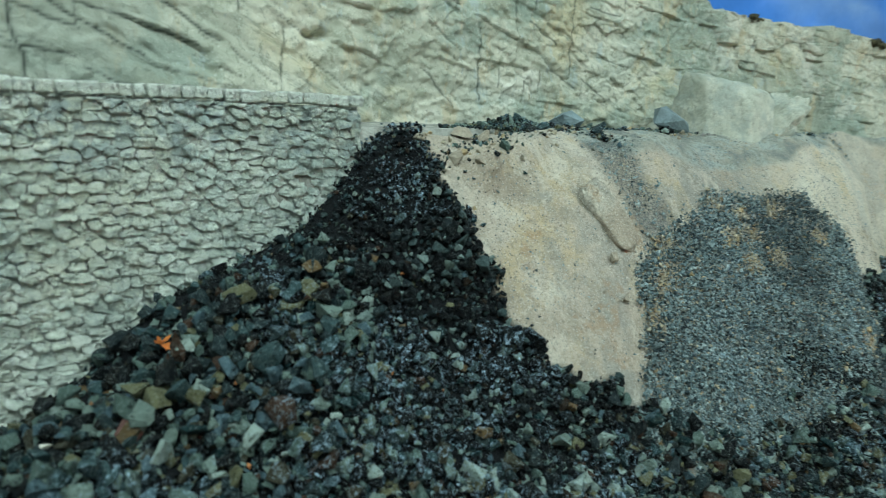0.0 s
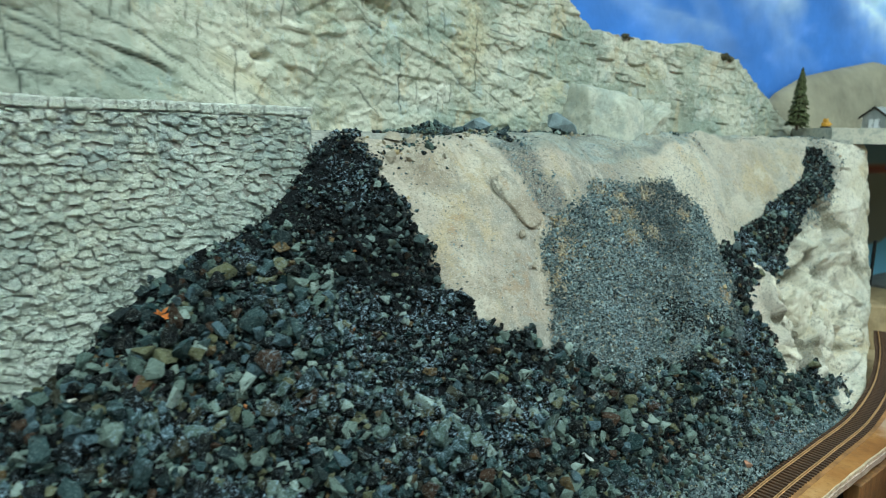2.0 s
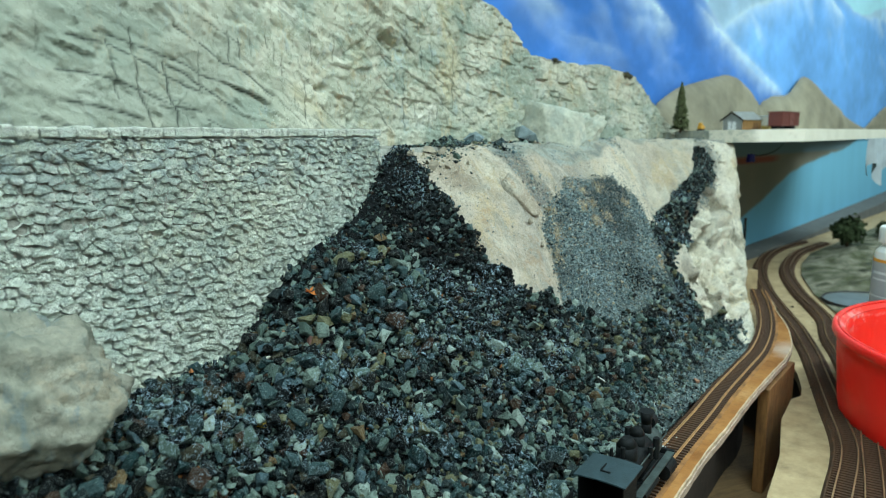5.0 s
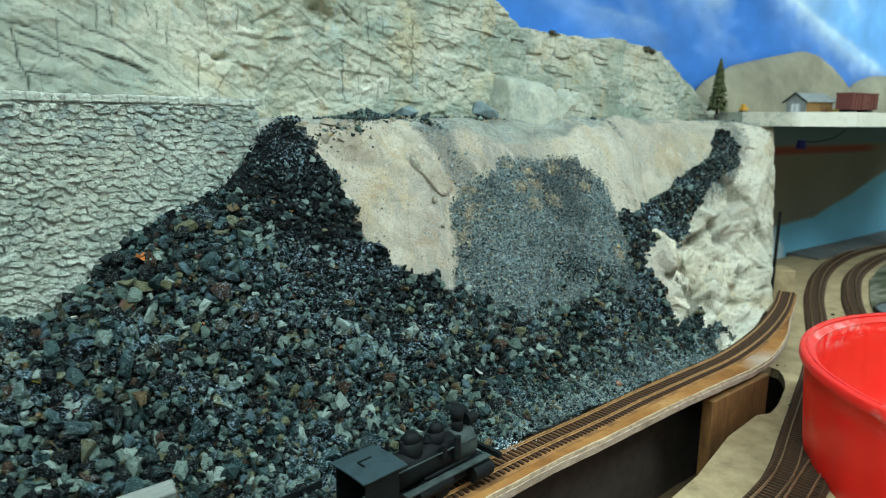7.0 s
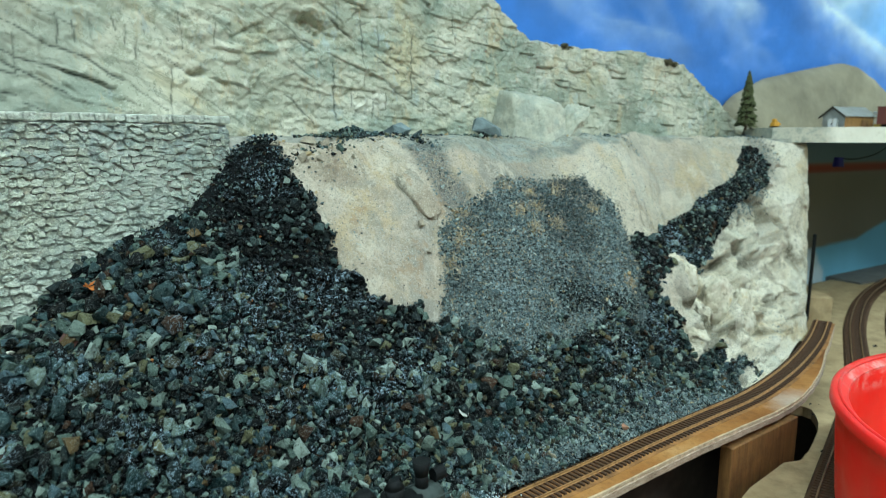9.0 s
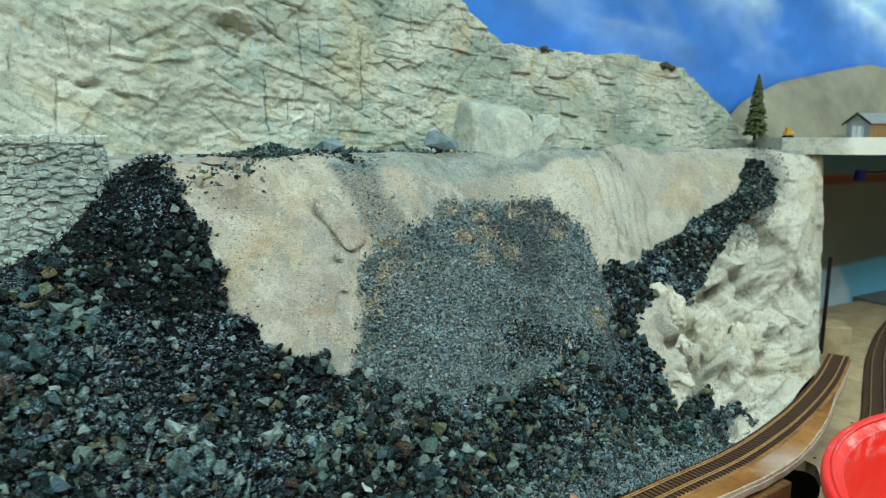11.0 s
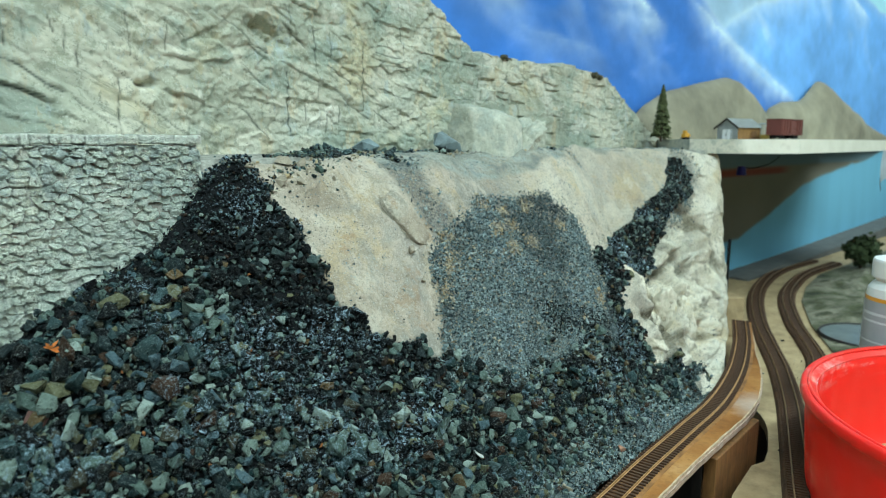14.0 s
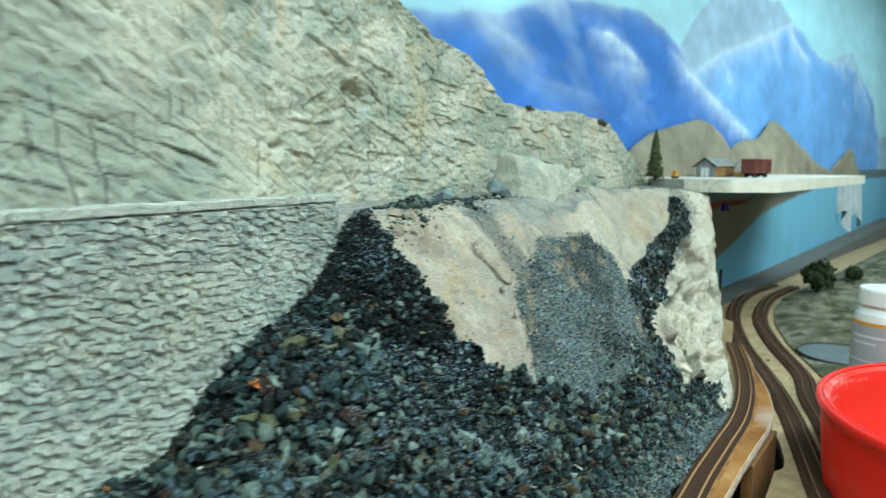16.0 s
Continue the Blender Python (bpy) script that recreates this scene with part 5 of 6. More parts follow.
def rock(name, at, radii, turn, seed, material, label, detail=5, amount=.35, square=2.0):
    """A weathered boulder."""
    bm = bmesh.new()
    bmesh.ops.create_icosphere(bm, subdivisions=detail, radius=1)
    co = np.array([v.co[:] for v in bm.verts])
    big = blocks(co[:, 0] * 1.7 + co[:, 2] + 9, co[:, 1] * 1.7 - co[:, 2] * .6 + 9, seed)[0]
    r = 1 + amount * (fbm(co + 5, 1.4, 4, seed) - .5) * 2 + amount * .5 * (big - .5) + amount * .25 * (fbm(co + 9, 6, 3, seed + 1) - .5)
    r = r / (np.abs(co)**square).sum(1)**(1 / square)
    for v, k in zip(bm.verts, r):
        v.co = Vector((v.co.x * k * radii[0], v.co.y * k * radii[1], v.co.z * k * radii[2]))
    for f in bm.faces:
        f.smooth = True
    ob = part(name, bm, material)
    ob.matrix_world = pose(*at, *turn)
    return tagged(ob, label, "rock")


def cream_material():
    n = Nodes("cream_plaster_rock", .95)
    c = n.ramp(n.noise(18, 6, .7), [(.32, (.42, .43, .345)), (.45, (.54, .54, .44)), (.6, (.66, .645, .535))])
    c = n.mix(n.ramp(n.noise(30, 6, .75), [(.46, 0.0), (.57, .75)]), c, (.38, .42, .37))
    c = n.mix(n.ramp(n.noise(160, 6, .8), [(.40, .6), (.48, 0.0)]), c, (.34, .34, .27))
    n.relief(n.noise(120, 8, .8), .0025)
    n.relief(n.noise(40, 6, .7), .0050)
    return n.done(c)


CREAM = cream_material()


def lump_material():
    n = Nodes("warm_cream_plaster", .95)
    n.b.inputs["Specular IOR Level"].default_value = .2
    c = n.ramp(n.noise(22, 6), [(.34, (.50, .44, .32)), (.46, (.66, .60, .47)), (.56, (.76, .71, .58)), (.66, (.58, .57, .47))])
    c = n.mix(n.ramp(n.noise(44, 5, .65), [(.54, 0.0), (.62, .7)]), c, (.55, .40, .18))
    c = n.mix(n.ramp(n.noise(60, 6, .7), [(.37, .75), (.44, 0.0)]), c, (.25, .22, .15))
    n.relief(n.noise(420, 5, .75), .0012)
    n.relief(n.noise(110, 7, .75), .0028)
    return n.done(c)


LUMP = lump_material()


def boulder_material():
    n = Nodes("weathered_plaster_boulder", .95)
    n.b.inputs["Specular IOR Level"].default_value = .2
    c = n.ramp(n.noise(24, 6, .7), [(.34, (.22, .235, .19)), (.45, (.32, .32, .255)), (.54, (.42, .40, .32)), (.64, (.29, .315, .27))])
    c = n.mix(n.ramp(n.noise(34, 5, .7), [(.54, 0.0), (.62, .6)]), c, (.46, .39, .28))
    c = n.mix(n.ramp(n.noise(30, 6, .75, (1.6, 1.6, .6)), [(.36, .75), (.43, 0.0)]), c, (.21, .26, .26))
    c = n.mix(n.ramp(n.noise(210, 6, .8), [(.40, .5), (.47, 0.0)]), c, (.27, .28, .23))
    n.relief(n.noise(300, 6, .8), .0012)
    n.relief(n.noise(70, 7, .75), .0055)
    return n.done(c)


WEATHERED = boulder_material()


def chunk(name, at, size, turn, seed, material, label):
    """An angular broken stone."""
    v, f = stone_shapes(1, random.Random(seed), 14)[0]
    v = v * np.array(size) / .5
    ob = part(name, (v, f), material)
    ob.matrix_world = pose(*at, *turn)
    return tagged(ob, label, "rock")


BLUE = plain("blue_grey_stone", (.17, .225, .235), .8, 0, 60, .35, .002)
TANROCK = plain("tan_stone_lump", (.34, .295, .225), .9, 0, 90, .3, .002)
def outcrop(name, at, radii, turn, seed, material, label, cuts, rough=.05, detail=5):
    """A faceted rock: a ball trimmed by planes (normal and distance), then roughened."""
    bm = bmesh.new()
    bmesh.ops.create_icosphere(bm, subdivisions=detail, radius=1)
    co = np.array([v.co[:] for v in bm.verts])
    r = np.full(len(co), 1.15)
    for nx, ny, nz, far in cuts:
        n = np.array((nx, ny, nz)) / math.sqrt(nx * nx + ny * ny + nz * nz)
        k = co @ n
        r = np.where(k > .05, np.minimum(r, far / np.maximum(k, .05)), r)
    q = co * r[:, None]
    r = r * (1 + rough * (np.abs(2 * fbm(q + 7, 2.6, 4, seed) - 1)**.7 - .4) * 2 + rough * .7 * (fbm(q + 3, 9, 3, seed + 1) - .5))
    for v, k in zip(bm.verts, r):
        v.co = Vector((v.co.x * k * radii[0], v.co.y * k * radii[1], v.co.z * k * radii[2]))
    for f in bm.faces:
        f.smooth = True
    ob = part(name, bm, material)
    ob.matrix_world = pose(*at, *turn)
    return tagged(ob, label, "rock")


outcrop("boulder", (-.336, .207, .221), (.061, .048, .060), (0, 0, 30), 4, WEATHERED, "large weathered grey-cream boulder at the foot of the wall",
        ((.3, -.2, 1, .85), (1, -.3, .5, .85), (.9, -.6, -.5, .8), (.1, -1, .3, .8), (-.2, -.8, -.7, .75), (-1, 0, .2, .9), (-.5, -.7, .6, .85)), .17)
outcrop("boulder", (.314, .692, .362), (.072, .058, .094), (0, 0, 28), 5, CREAM, "squarish pale boulder on the ledge's rim",
        ((.05, -.15, 1, .62), (.95, -.3, .22, .56), (-.85, -.5, .22, .52), (.15, -1, .3, .56), (.5, -.6, .7, .70), (-1, 0, .1, .62), (-.4, -.5, .8, .66)), .055)
outcrop("boulder", (.362, .716, .374), (.016, .018, .042), (4, 20, 40), 6, CREAM, "upright pale rock beside the squarish boulder",
        ((-.3, -.2, 1, .95), (.9, -.4, .4, .7), (-.9, -.4, .2, .75), (0, -1, .2, .8)), .09)
rib = slope(10.9, .085)
outcrop("boulder", (rib[0] - .004, rib[1] + .004, rib[2] + .002), (.016, .020, .040), (28, 24, 20), 12, CREAM, "narrow pale rib of rock running down from the boulder",
        ((-.4, -.3, 1, .9), (.9, -.4, .3, .7), (-.9, -.4, .3, .75), (.1, -1, .3, .8)), .12)
chunk("boulder", (.236, .668, .380), (.022, .016, .017), (10, 15, 10), 7, BLUE, "angular blue-grey stone on the ledge")
chunk("boulder", (.112, .578, .378), (.014, .012, .012), (10, 5, 40), 8, BLUE, "small blue-grey stone on the ledge")
for k, (s, w, z) in enumerate(((6.8, .005, .008), (6.8, .095, .009), (6.65, .07, .007), (6.95, .03, .006), (7.88, .365, .0048), (7.6, .40, .003), (7.88, .425, .004))):
    q = slope(s, w)
    chunk("boulder", (q[0], q[1] - .002, q[2] + z * .5), (z, z * .8, z * .7), (k * 40, k * 25, k * 70), 40 + k, TANROCK, "tan stone lump lodged on the slope")


for (u, v), size, turn, k, cuts in (((12.48, .470), (.019, .017, .014), (10, -10, 20), 71, ((.2, -.5, 1, .8), (-1, -.3, .3, .75), (.3, -1, .1, .8), (1, -.2, .3, .85))),
                                    ((12.88, .505), (.022, .018, .023), (0, -12, 40), 76, ((.1, -.6, .9, .8), (-.9, -.4, .3, .75), (.5, -1, .1, .75), (.9, -.2, .4, .8))),
                                    ((12.62, .605), (.024, .018, .016), (-15, 10, 50), 72, ((0, -.6, .9, .8), (-.9, -.5, .1, .8), (.6, -.8, -.1, .85))),
                                    ((12.38, .705), (.027, .021, .021), (5, 12, 35), 73, ((-.2, -.7, .8, .8), (.7, -.6, .3, .8), (-.8, -.5, -.2, .85))),
                                    ((13.35, .625), (.026, .017, .036), (10, -18, 30), 74, ((.1, -.8, .6, .75), (-.7, -.4, .6, .8), (.8, -.5, .2, .85))),
                                    ((13.75, .70), (.028, .016, .034), (-6, 14, 50), 75, ((0, -1, .4, .75), (.8, -.5, .5, .8), (-.8, -.6, .2, .8)))):
    x, y, z = slope(u, v)
    cuts = [(a, b, c, far + .10) for a, b, c, far in cuts]
    outcrop("boulder", (x + .002, y + .005, z - .003), size, turn, k, LUMP, "cream plaster rock lump bulging from the hillside", cuts, .13)


def build_plate():
    """A flat slab of plaster standing proud of the slope."""
    c, down, side = slope(8.02, .30), slope(8.0, .40) - slope(8.0, .20), slope(8.2, .30) - slope(7.5, .30)
    down, side = Vector(down).normalized(), Vector(side).normalized()
    long = (down + .30 * side).normalized()
    out = side.cross(long).normalized()
    out = out if out.z > 0 else -out
    across = long.cross(out).normalized()
    ob = rock("plaster_slab", (0, 0, 0), (.0125, .030, .0052), (0, 0, 0), 9, EARTH, "flat tan plaster slab proud of the slope", 5, .16, 5.0)
    q = Vector(c) + out * .001
    ob.matrix_world = Matrix(((across.x, long.x, out.x, q.x), (across.y, long.y, out.y, q.y), (across.z, long.z, out.z, q.z), (0, 0, 0, 1)))


build_plate()

# ---- locomotive ----


def build_locomotive():
    place, way = glide(LINE, .002)
    at = int(np.argmin(np.hypot(place[:, 0] - .136, place[:, 1] - .2255)))
    p, w = place[at], way[at]
    head = math.degrees(math.atan2(w[1], w[0]))
    loco = empty("steam_locomotive", pose(p[0], p[1], p[2] + .0048, 0, 0, head) @ Matrix.Diagonal((1.12, .95, 1.16, 1)))
    tagged(loco, "black model steam locomotive with grey cab roof", "locomotive")

    def add(name, bm, mat, label=""):
        for f in bm.faces:
            f.smooth = len(f.verts) == 4 and name in ("boiler", "smokebox", "dome", "stack")
        return part(name, bm, mat, loco, label)

    along = pose(0, 0, 0, 0, 90, 0)
    add("frame", box(bmesh.new(), .125, .018, .008, pose(-.068, 0, .006)), IRON)
    add("boiler", rod(bmesh.new(), .0118, .0108, .058, pose(-.092, 0, .028) @ along, 24), IRON)
    add("smokebox", rod(bmesh.new(), .0116, .0112, .018, pose(-.036, 0, .028) @ along, 24), SMOKE, "weathered grey smokebox")
    add("smokebox_door", rod(bmesh.new(), .0105, .006, .004, pose(-.018, 0, .028) @ along, 20), IRON)
    bm = rod(bmesh.new(), .0048, .0042, .012, pose(-.029, 0, .036), 16)
    rod(bm, .0042, .0062, .010, pose(-.029, 0, .045), 16)
    add("stack", bm, IRON)
    for x, r, h in ((-.050, .0068, .016), (-.072, .0088, .017)):
        bm = rod(bmesh.new(), r, r * .95, h * .7, pose(x, 0, .034), 18)
        rod(bm, r * .95, r * .45, h * .3, pose(x, 0, .034 + h * .7), 18)
        add("dome", bm, IRON)
    add("bell", rod(bmesh.new(), .0032, .0015, .005, pose(-.058, 0, .040), 12), IRON)
    bm = bmesh.new()
    for y in (-1, 1):
        box(bm, .026, .0012, .029, pose(-.108, y * .0175, .012), .0003)
    box(bm, .0012, .034, .029, pose(-.0955, 0, .012))
    add("cab", bm, IRON)
    v = []
    for x in (-.124, -.090):
        for k in range(9):
            a = radians(-62 + 15.5 * k)
            v.append((x, .0205 * math.sin(a) / math.sin(radians(62)), .0415 + .0020 * math.cos(a)))
    f = [(k, k + 1, k + 10, k + 9) for k in range(8)]
    bm = bmesh.new()
    vs = [bm.verts.new(q) for q in v]
    for q in f:
        bm.faces.new([vs[i] for i in q])
    bmesh.ops.recalc_face_normals(bm, faces=bm.faces)
    bmesh.ops.solidify(bm, geom=bm.faces[:], thickness=.0009)
    add("cab_roof", bm, ROOFTIN, "flat grey-green cab roof")
    add("roof_hatch", box(bmesh.new(), .010, .0012, .0012, pose(-.107, .004, .0432), .0003), IRON)
    add("hatch_bar", box(bmesh.new(), .0012, .008, .0012, pose(-.1125, 0, .0432), .0003), IRON)
    for y in (-1, 1):
        add("running_board", box(bmesh.new(), .078, .0065, .0013, pose(-.050, y * .0165, .0185), .0002), SMOKE)
        barrel = add("cylinder", rod(bmesh.new(), .0058, .0058, .018, pose(-.028, y * .0165, .010) @ along, 16), IRON)
        part("cylinder_head", rod(bmesh.new(), .0050, .0040, .0016, pose(-.0098, y * .0165, .010) @ along, 16), SMOKE, barrel)
        add("air_tank", rod(bmesh.new(), .0034, .0034, .030, pose(-.078, y * .0165, .0145) @ along, 12), IRON)
        for x in (-.050, -.068, -.086):
            wheel = add("driving_wheel", rod(bmesh.new(), .0088, .0088, .0028, pose(x, y * .0085 - .0014, .0088, -90), 20), IRON)
            part("hub", rod(bmesh.new(), .0022, .0022, .0036, pose(x, y * .0085 - .0018, .0088, -90), 12), SMOKE, wheel)
        add("side_rod", box(bmesh.new(), .046, .0012, .002, pose(-.068, y * .0118, .0075)), SMOKE)
        add("window_sill", box(bmesh.new(), .014, .003, .0012, pose(-.110, y * .0200, .0235)), SMOKE)
    for k, (x, y, z, r, h) in enumerate(((-.040, .012, .030, .003, .014), (-.040, -.013, .026, .0032, .015), (-.052, -.0125, .031, .0025, .008), (-.080, 0, .040, .0022, .007), (-.088, .006, .039, .0016, .009))):
        add("pump", rod(bmesh.new(), r, r * .85, h, pose(x, y, z), 12), IRON)
    for y in (-1, 1):
        add("handrail", rod(bmesh.new(), .0006, .0006, .078, pose(-.092, y * .0128, .0345) @ along, 8), SMOKE)
        add("pipe", rod(bmesh.new(), .0010, .0010, .040, pose(-.070, y * .0130, .022) @ along, 8), IRON)
    for y in (-1, 1):
        add("pilot_wheel", rod(bmesh.new(), .0048, .0048, .0025, pose(-.008, y * .0085 - .0012, .0048, -90), 16), IRON)
    bm = bmesh.new()
    for k in range(-4, 5):
        box(bm, .010, .0011, .0011, pose(.008, k * .0027, .0075, 0, 38, 0))
    box(bm, .003, .030, .004, pose(.004, 0, .010))
    add("pilot", bm, IRON)
    lamp = add("headlamp", rod(bmesh.new(), .0046, .0046, .008, pose(-.020, 0, .0425) @ along, 14), IRON)
    part("lens", rod(bmesh.new(), .0036, .0034, .0008, pose(-.0118, 0, .0425) @ along, 14), SMOKE, lamp)
    tender = empty("tender")
    at2 = int(np.argmin(np.hypot(place[:, 0] - (p[0] - w[0] * .184), place[:, 1] - (p[1] - w[1] * .184))))
    q, w2 = place[at2], way[at2]
    tender.matrix_world = pose(q[0], q[1], q[2] + .0048, 0, 0, math.degrees(math.atan2(w2[1], w2[0])))
    tagged(tender, "black locomotive tender heaped with coal", "tender")
    bm = bmesh.new()
    box(bm, .072, .034, .020, pose(0, 0, .010), .001)
    part("tank", bm, IRON, tender)
    bm = bmesh.new()
    for y in (-1, 1):
        box(bm, .072, .0012, .006, pose(0, y * .0163, .0302))
    part("coal_boards", bm, IRON, tender)
    for x in (-.022, .022):
        part("bogie", box(bmesh.new(), .024, .020, .006, pose(x, 0, .0035), .0005), IRON, tender)
        for y in (-1, 1):
            for dx in (-.008, .008):
                part("wheel", rod(bmesh.new(), .0050, .0050, .0025, pose(x + dx, y * .0085 - .0012, .005, -90), 16), IRON, tender)
    rng = np.random.default_rng(2)
    c = np.c_[rng.uniform(-.032, .032, 220), rng.uniform(-.014, .014, 220), rng.uniform(.030, .034, 220)]
    coal = strew("coal", c, rng.uniform(.003, .006, 220), CHUNKS, SLATE, "black coal in the tender", "", rng)
    coal.parent = tender


build_locomotive()

# ---- village shelf ----
TIN = plain("grey_tin", (.30, .315, .315), .5, .3, 60, .15)
PALETIN = plain("pale_weathered_tin", (.52, .54, .52), .6, .1, 60, .15)
DARKWOOD = plain("dark_brown_boards", (.055, .045, .035), .8, 0, 90, .3)
OCHRE = wood_material("ochre_boards", (.36, .19, .06), (.24, .12, .04), (60, 60, 4))
CARRED = wood_material("freight_car_red", (.17, .038, .025), (.10, .024, .017), (120, 120, 3))


def build_shed():
    shed = empty("shed", pose(1.142, 1.158, .3872, 0, 0, 10))
    tagged(shed, "small model shed with ochre side and grey gable", "shed")
    L, W, H, R = .080, .058, .031, .050
    bm = bmesh.new()
    box(bm, L, W, H, None, .0004)
    part("wall", bm, OCHRE, shed)
    for x in (-L / 2 - .0006, L / 2 + .0006):
        bm = bmesh.new()
        vs = [bm.verts.new((x, y, z)) for y, z in ((-W / 2, 0), (W / 2, 0), (W / 2, H), (0, R - .002), (-W / 2, H))]
        bm.faces.new(vs)
        bmesh.ops.solidify(bm, geom=bm.faces[:], thickness=.001)
        part("gable", bm, PALETIN, shed, "pale grey gable end")
    for side in (-1, 1):
        bm = bmesh.new()
        vs = [bm.verts.new(q) for q in ((-L / 2 - .005, side * (W / 2 + .005), H - .003), (L / 2 + .005, side * (W / 2 + .005), H - .003), (L / 2 + .005, 0, R), (-L / 2 - .005, 0, R))]
        bm.faces.new(vs)
        bmesh.ops.solidify(bm, geom=bm.faces[:], thickness=.0016)
        part("roof", bm, PALETIN, shed, "sloping pale tin roof")
        board = bmesh.new()
        vs = [board.verts.new(q) for q in ((-L / 2 - .0064, side * (W / 2 + .006), H - .0075), (-L / 2 - .0064, side * (W / 2 + .006), H - .0025), (-L / 2 - .0064, 0, R + .0014), (-L / 2 - .0064, 0, R - .0040))]
        board.faces.new(vs)
        bmesh.ops.solidify(board, geom=board.faces[:], thickness=.0012)
        part("barge_board", board, DARKWOOD, shed, "dark board along the gable edge")
    wide = part("door", box(bmesh.new(), .0015, .026, .024, pose(-L / 2 - .0022, 0, 0)), WHITE, shed, "pale double door")
    part("handle", box(bmesh.new(), .0008, .001, .004, pose(-L / 2 - .0034, .002, .010)), IRON, wide)
    for y in (-.0125, 0, .0125):
        part("batten", box(bmesh.new(), .0006, .0012, .024, pose(-L / 2 - .0032, y, 0)), TIN, wide)
    side = part("door", box(bmesh.new(), .018, .0015, .020, pose(.015, -W / 2 - .001, 0)), plain("brown_door", (.2, .1, .04), .8), shed)
    part("handle", box(bmesh.new(), .001, .0008, .003, pose(.021, -W / 2 - .0021, .009)), IRON, side)


def build_boxcar():
    car = empty("freight_car", pose(1.197, 1.075, .3872, 0, 0, 22) @ Matrix.Diagonal((1.08, 1, 1, 1)))
    tagged(car, "dark red model freight car on the shelf", "freight car")
    part("body", box(bmesh.new(), .105, .034, .034, pose(0, 0, .010), .0006), CARRED, car)
    part("roof", box(bmesh.new(), .107, .037, .0025, pose(0, 0, .0441), .0008), CARRED, car)
    for k in range(9):
        part("rib", box(bmesh.new(), .0012, .0012, .033, pose(-.05 + k * .0125, -.0176, .0105)), CARRED, car)
    door = part("door", box(bmesh.new(), .022, .0016, .031, pose(0, -.0179, .011), .0003), CARRED, car)
    part("door_latch", box(bmesh.new(), .0012, .0008, .005, pose(.008, -.0191, .022)), IRON, door)
    for x in (-.034, .034):
        part("bogie", box(bmesh.new(), .024, .022, .006, pose(x, 0, .004)), IRON, car)
        for y in (-1, 1):
            for dx in (-.008, .008):
                part("wheel", rod(bmesh.new(), .005, .005, .0025, pose(x + dx, y * .0095 - .0012, .005, -90), 14), IRON, car)


def build_hut():
    hut = empty("hut", pose(1.205, 1.135, .3872, 0, 0, 15))
    tagged(hut, "tiny cream model hut with a yellow base", "hut")
    part("base", box(bmesh.new(), .026, .024, .012, None, .0005), plain("yellow_paint", (.55, .38, .09), .7, 0, 90, .2), hut, "yellow lower wall")
    part("wall", box(bmesh.new(), .024, .022, .024, pose(0, 0, .012), .0006), plain("cream_paint", (.74, .69, .56), .7, 0, 90, .1), hut)
    part("roof", box(bmesh.new(), .028, .026, .003, pose(0, 0, .036), .001), PALETIN, hut)


build_shed()
build_boxcar()
build_hut()

NEEDLE = plain("fir_needles", (.085, .098, .036), .9, 0, 300, .6, .001)
LEAF = plain("dark_foliage", (.040, .062, .022), .9, 0, 200, .6, .001)
BARK = plain("bark", (.10, .065, .04), .9, 0, 200, .4)


def build_fir(at, height, seed):
    rnd = random.Random(seed)
    tree = empty("fir_tree", at)
    tagged(tree, "small dark green model fir tree", "tree", "model trees")
    bm = rod(bmesh.new(), .0028, .0006, height, None, 10)
    part("trunk", bm, BARK, tree)
    v, f = [], []
    for k in range(900):
        h = rnd.random() ** .85
        z = height * (.10 + .88 * h)
        reach = height * .185 * (1 - h) ** .8 * rnd.uniform(.35, 1.1) + .0012
        a = rnd.uniform(0, 2 * math.pi)
        x, y = math.cos(a), math.sin(a)
        root, tip = (x * reach * .25, y * reach * .25, z), (x * reach, y * reach, z - reach * rnd.uniform(.1, .5))
        wd = .0016 + .12 * reach
        i = len(v)
        v += [root, (tip[0] - y * wd, tip[1] + x * wd, tip[2]), (tip[0] + y * wd, tip[1] - x * wd, tip[2] - .001), (tip[0] * .9, tip[1] * .9, tip[2] + .003)]
        f += [(i, i + 1, i + 3), (i, i + 3, i + 2), (i, i + 2, i + 1), (i + 1, i + 2, i + 3)]
    part("crown", (v, f), NEEDLE, tree)


build_fir((.809, 1.006, .383), .113, 1)


def build_bush(at, size, seed, label="dark green clump bush on the scenery", low=.85, leaf=None):
    rnd = random.Random(seed)
    bush = empty("bush", at)
    tagged(bush, label, "bush", "model bushes")
    part("trunk", rod(bmesh.new(), size * .08, size * .04, size * low * .7, None, 8), BARK, bush)
    v, f = [], []
    for k in range(1100):
        d = Vector((rnd.gauss(0, 1), rnd.gauss(0, 1), rnd.gauss(0, .8))).normalized()
        r = size * rnd.uniform(.55, 1) * (.8 + .35 * noise.noise(d * 2.2 + Vector((seed, 0, 0))))
        c = Vector((d.x * r, d.y * r, d.z * r * (.5 + .5 * low))) + Vector((0, 0, size * low))
        u = Vector((rnd.gauss(0, 1), rnd.gauss(0, 1), rnd.gauss(0, 1))).normalized() * size * .13
        w = d.cross(u).normalized() * size * .10
        i = len(v)
        v += [c - u, c + w, c + u, c - w]
        f.append((i, i + 1, i + 2, i + 3))
    part("crown", (v, f), leaf or LEAF, bush)


build_bush((1.74, 1.285, .012), .062, 11)
build_bush((1.98, 1.33, .02), .035, 12)
build_bush((2.10, 1.22, .02), .05, 13)
DRY = plain("dry_scrub", (.13, .115, .065), .9, 0, 300, .6, .001)
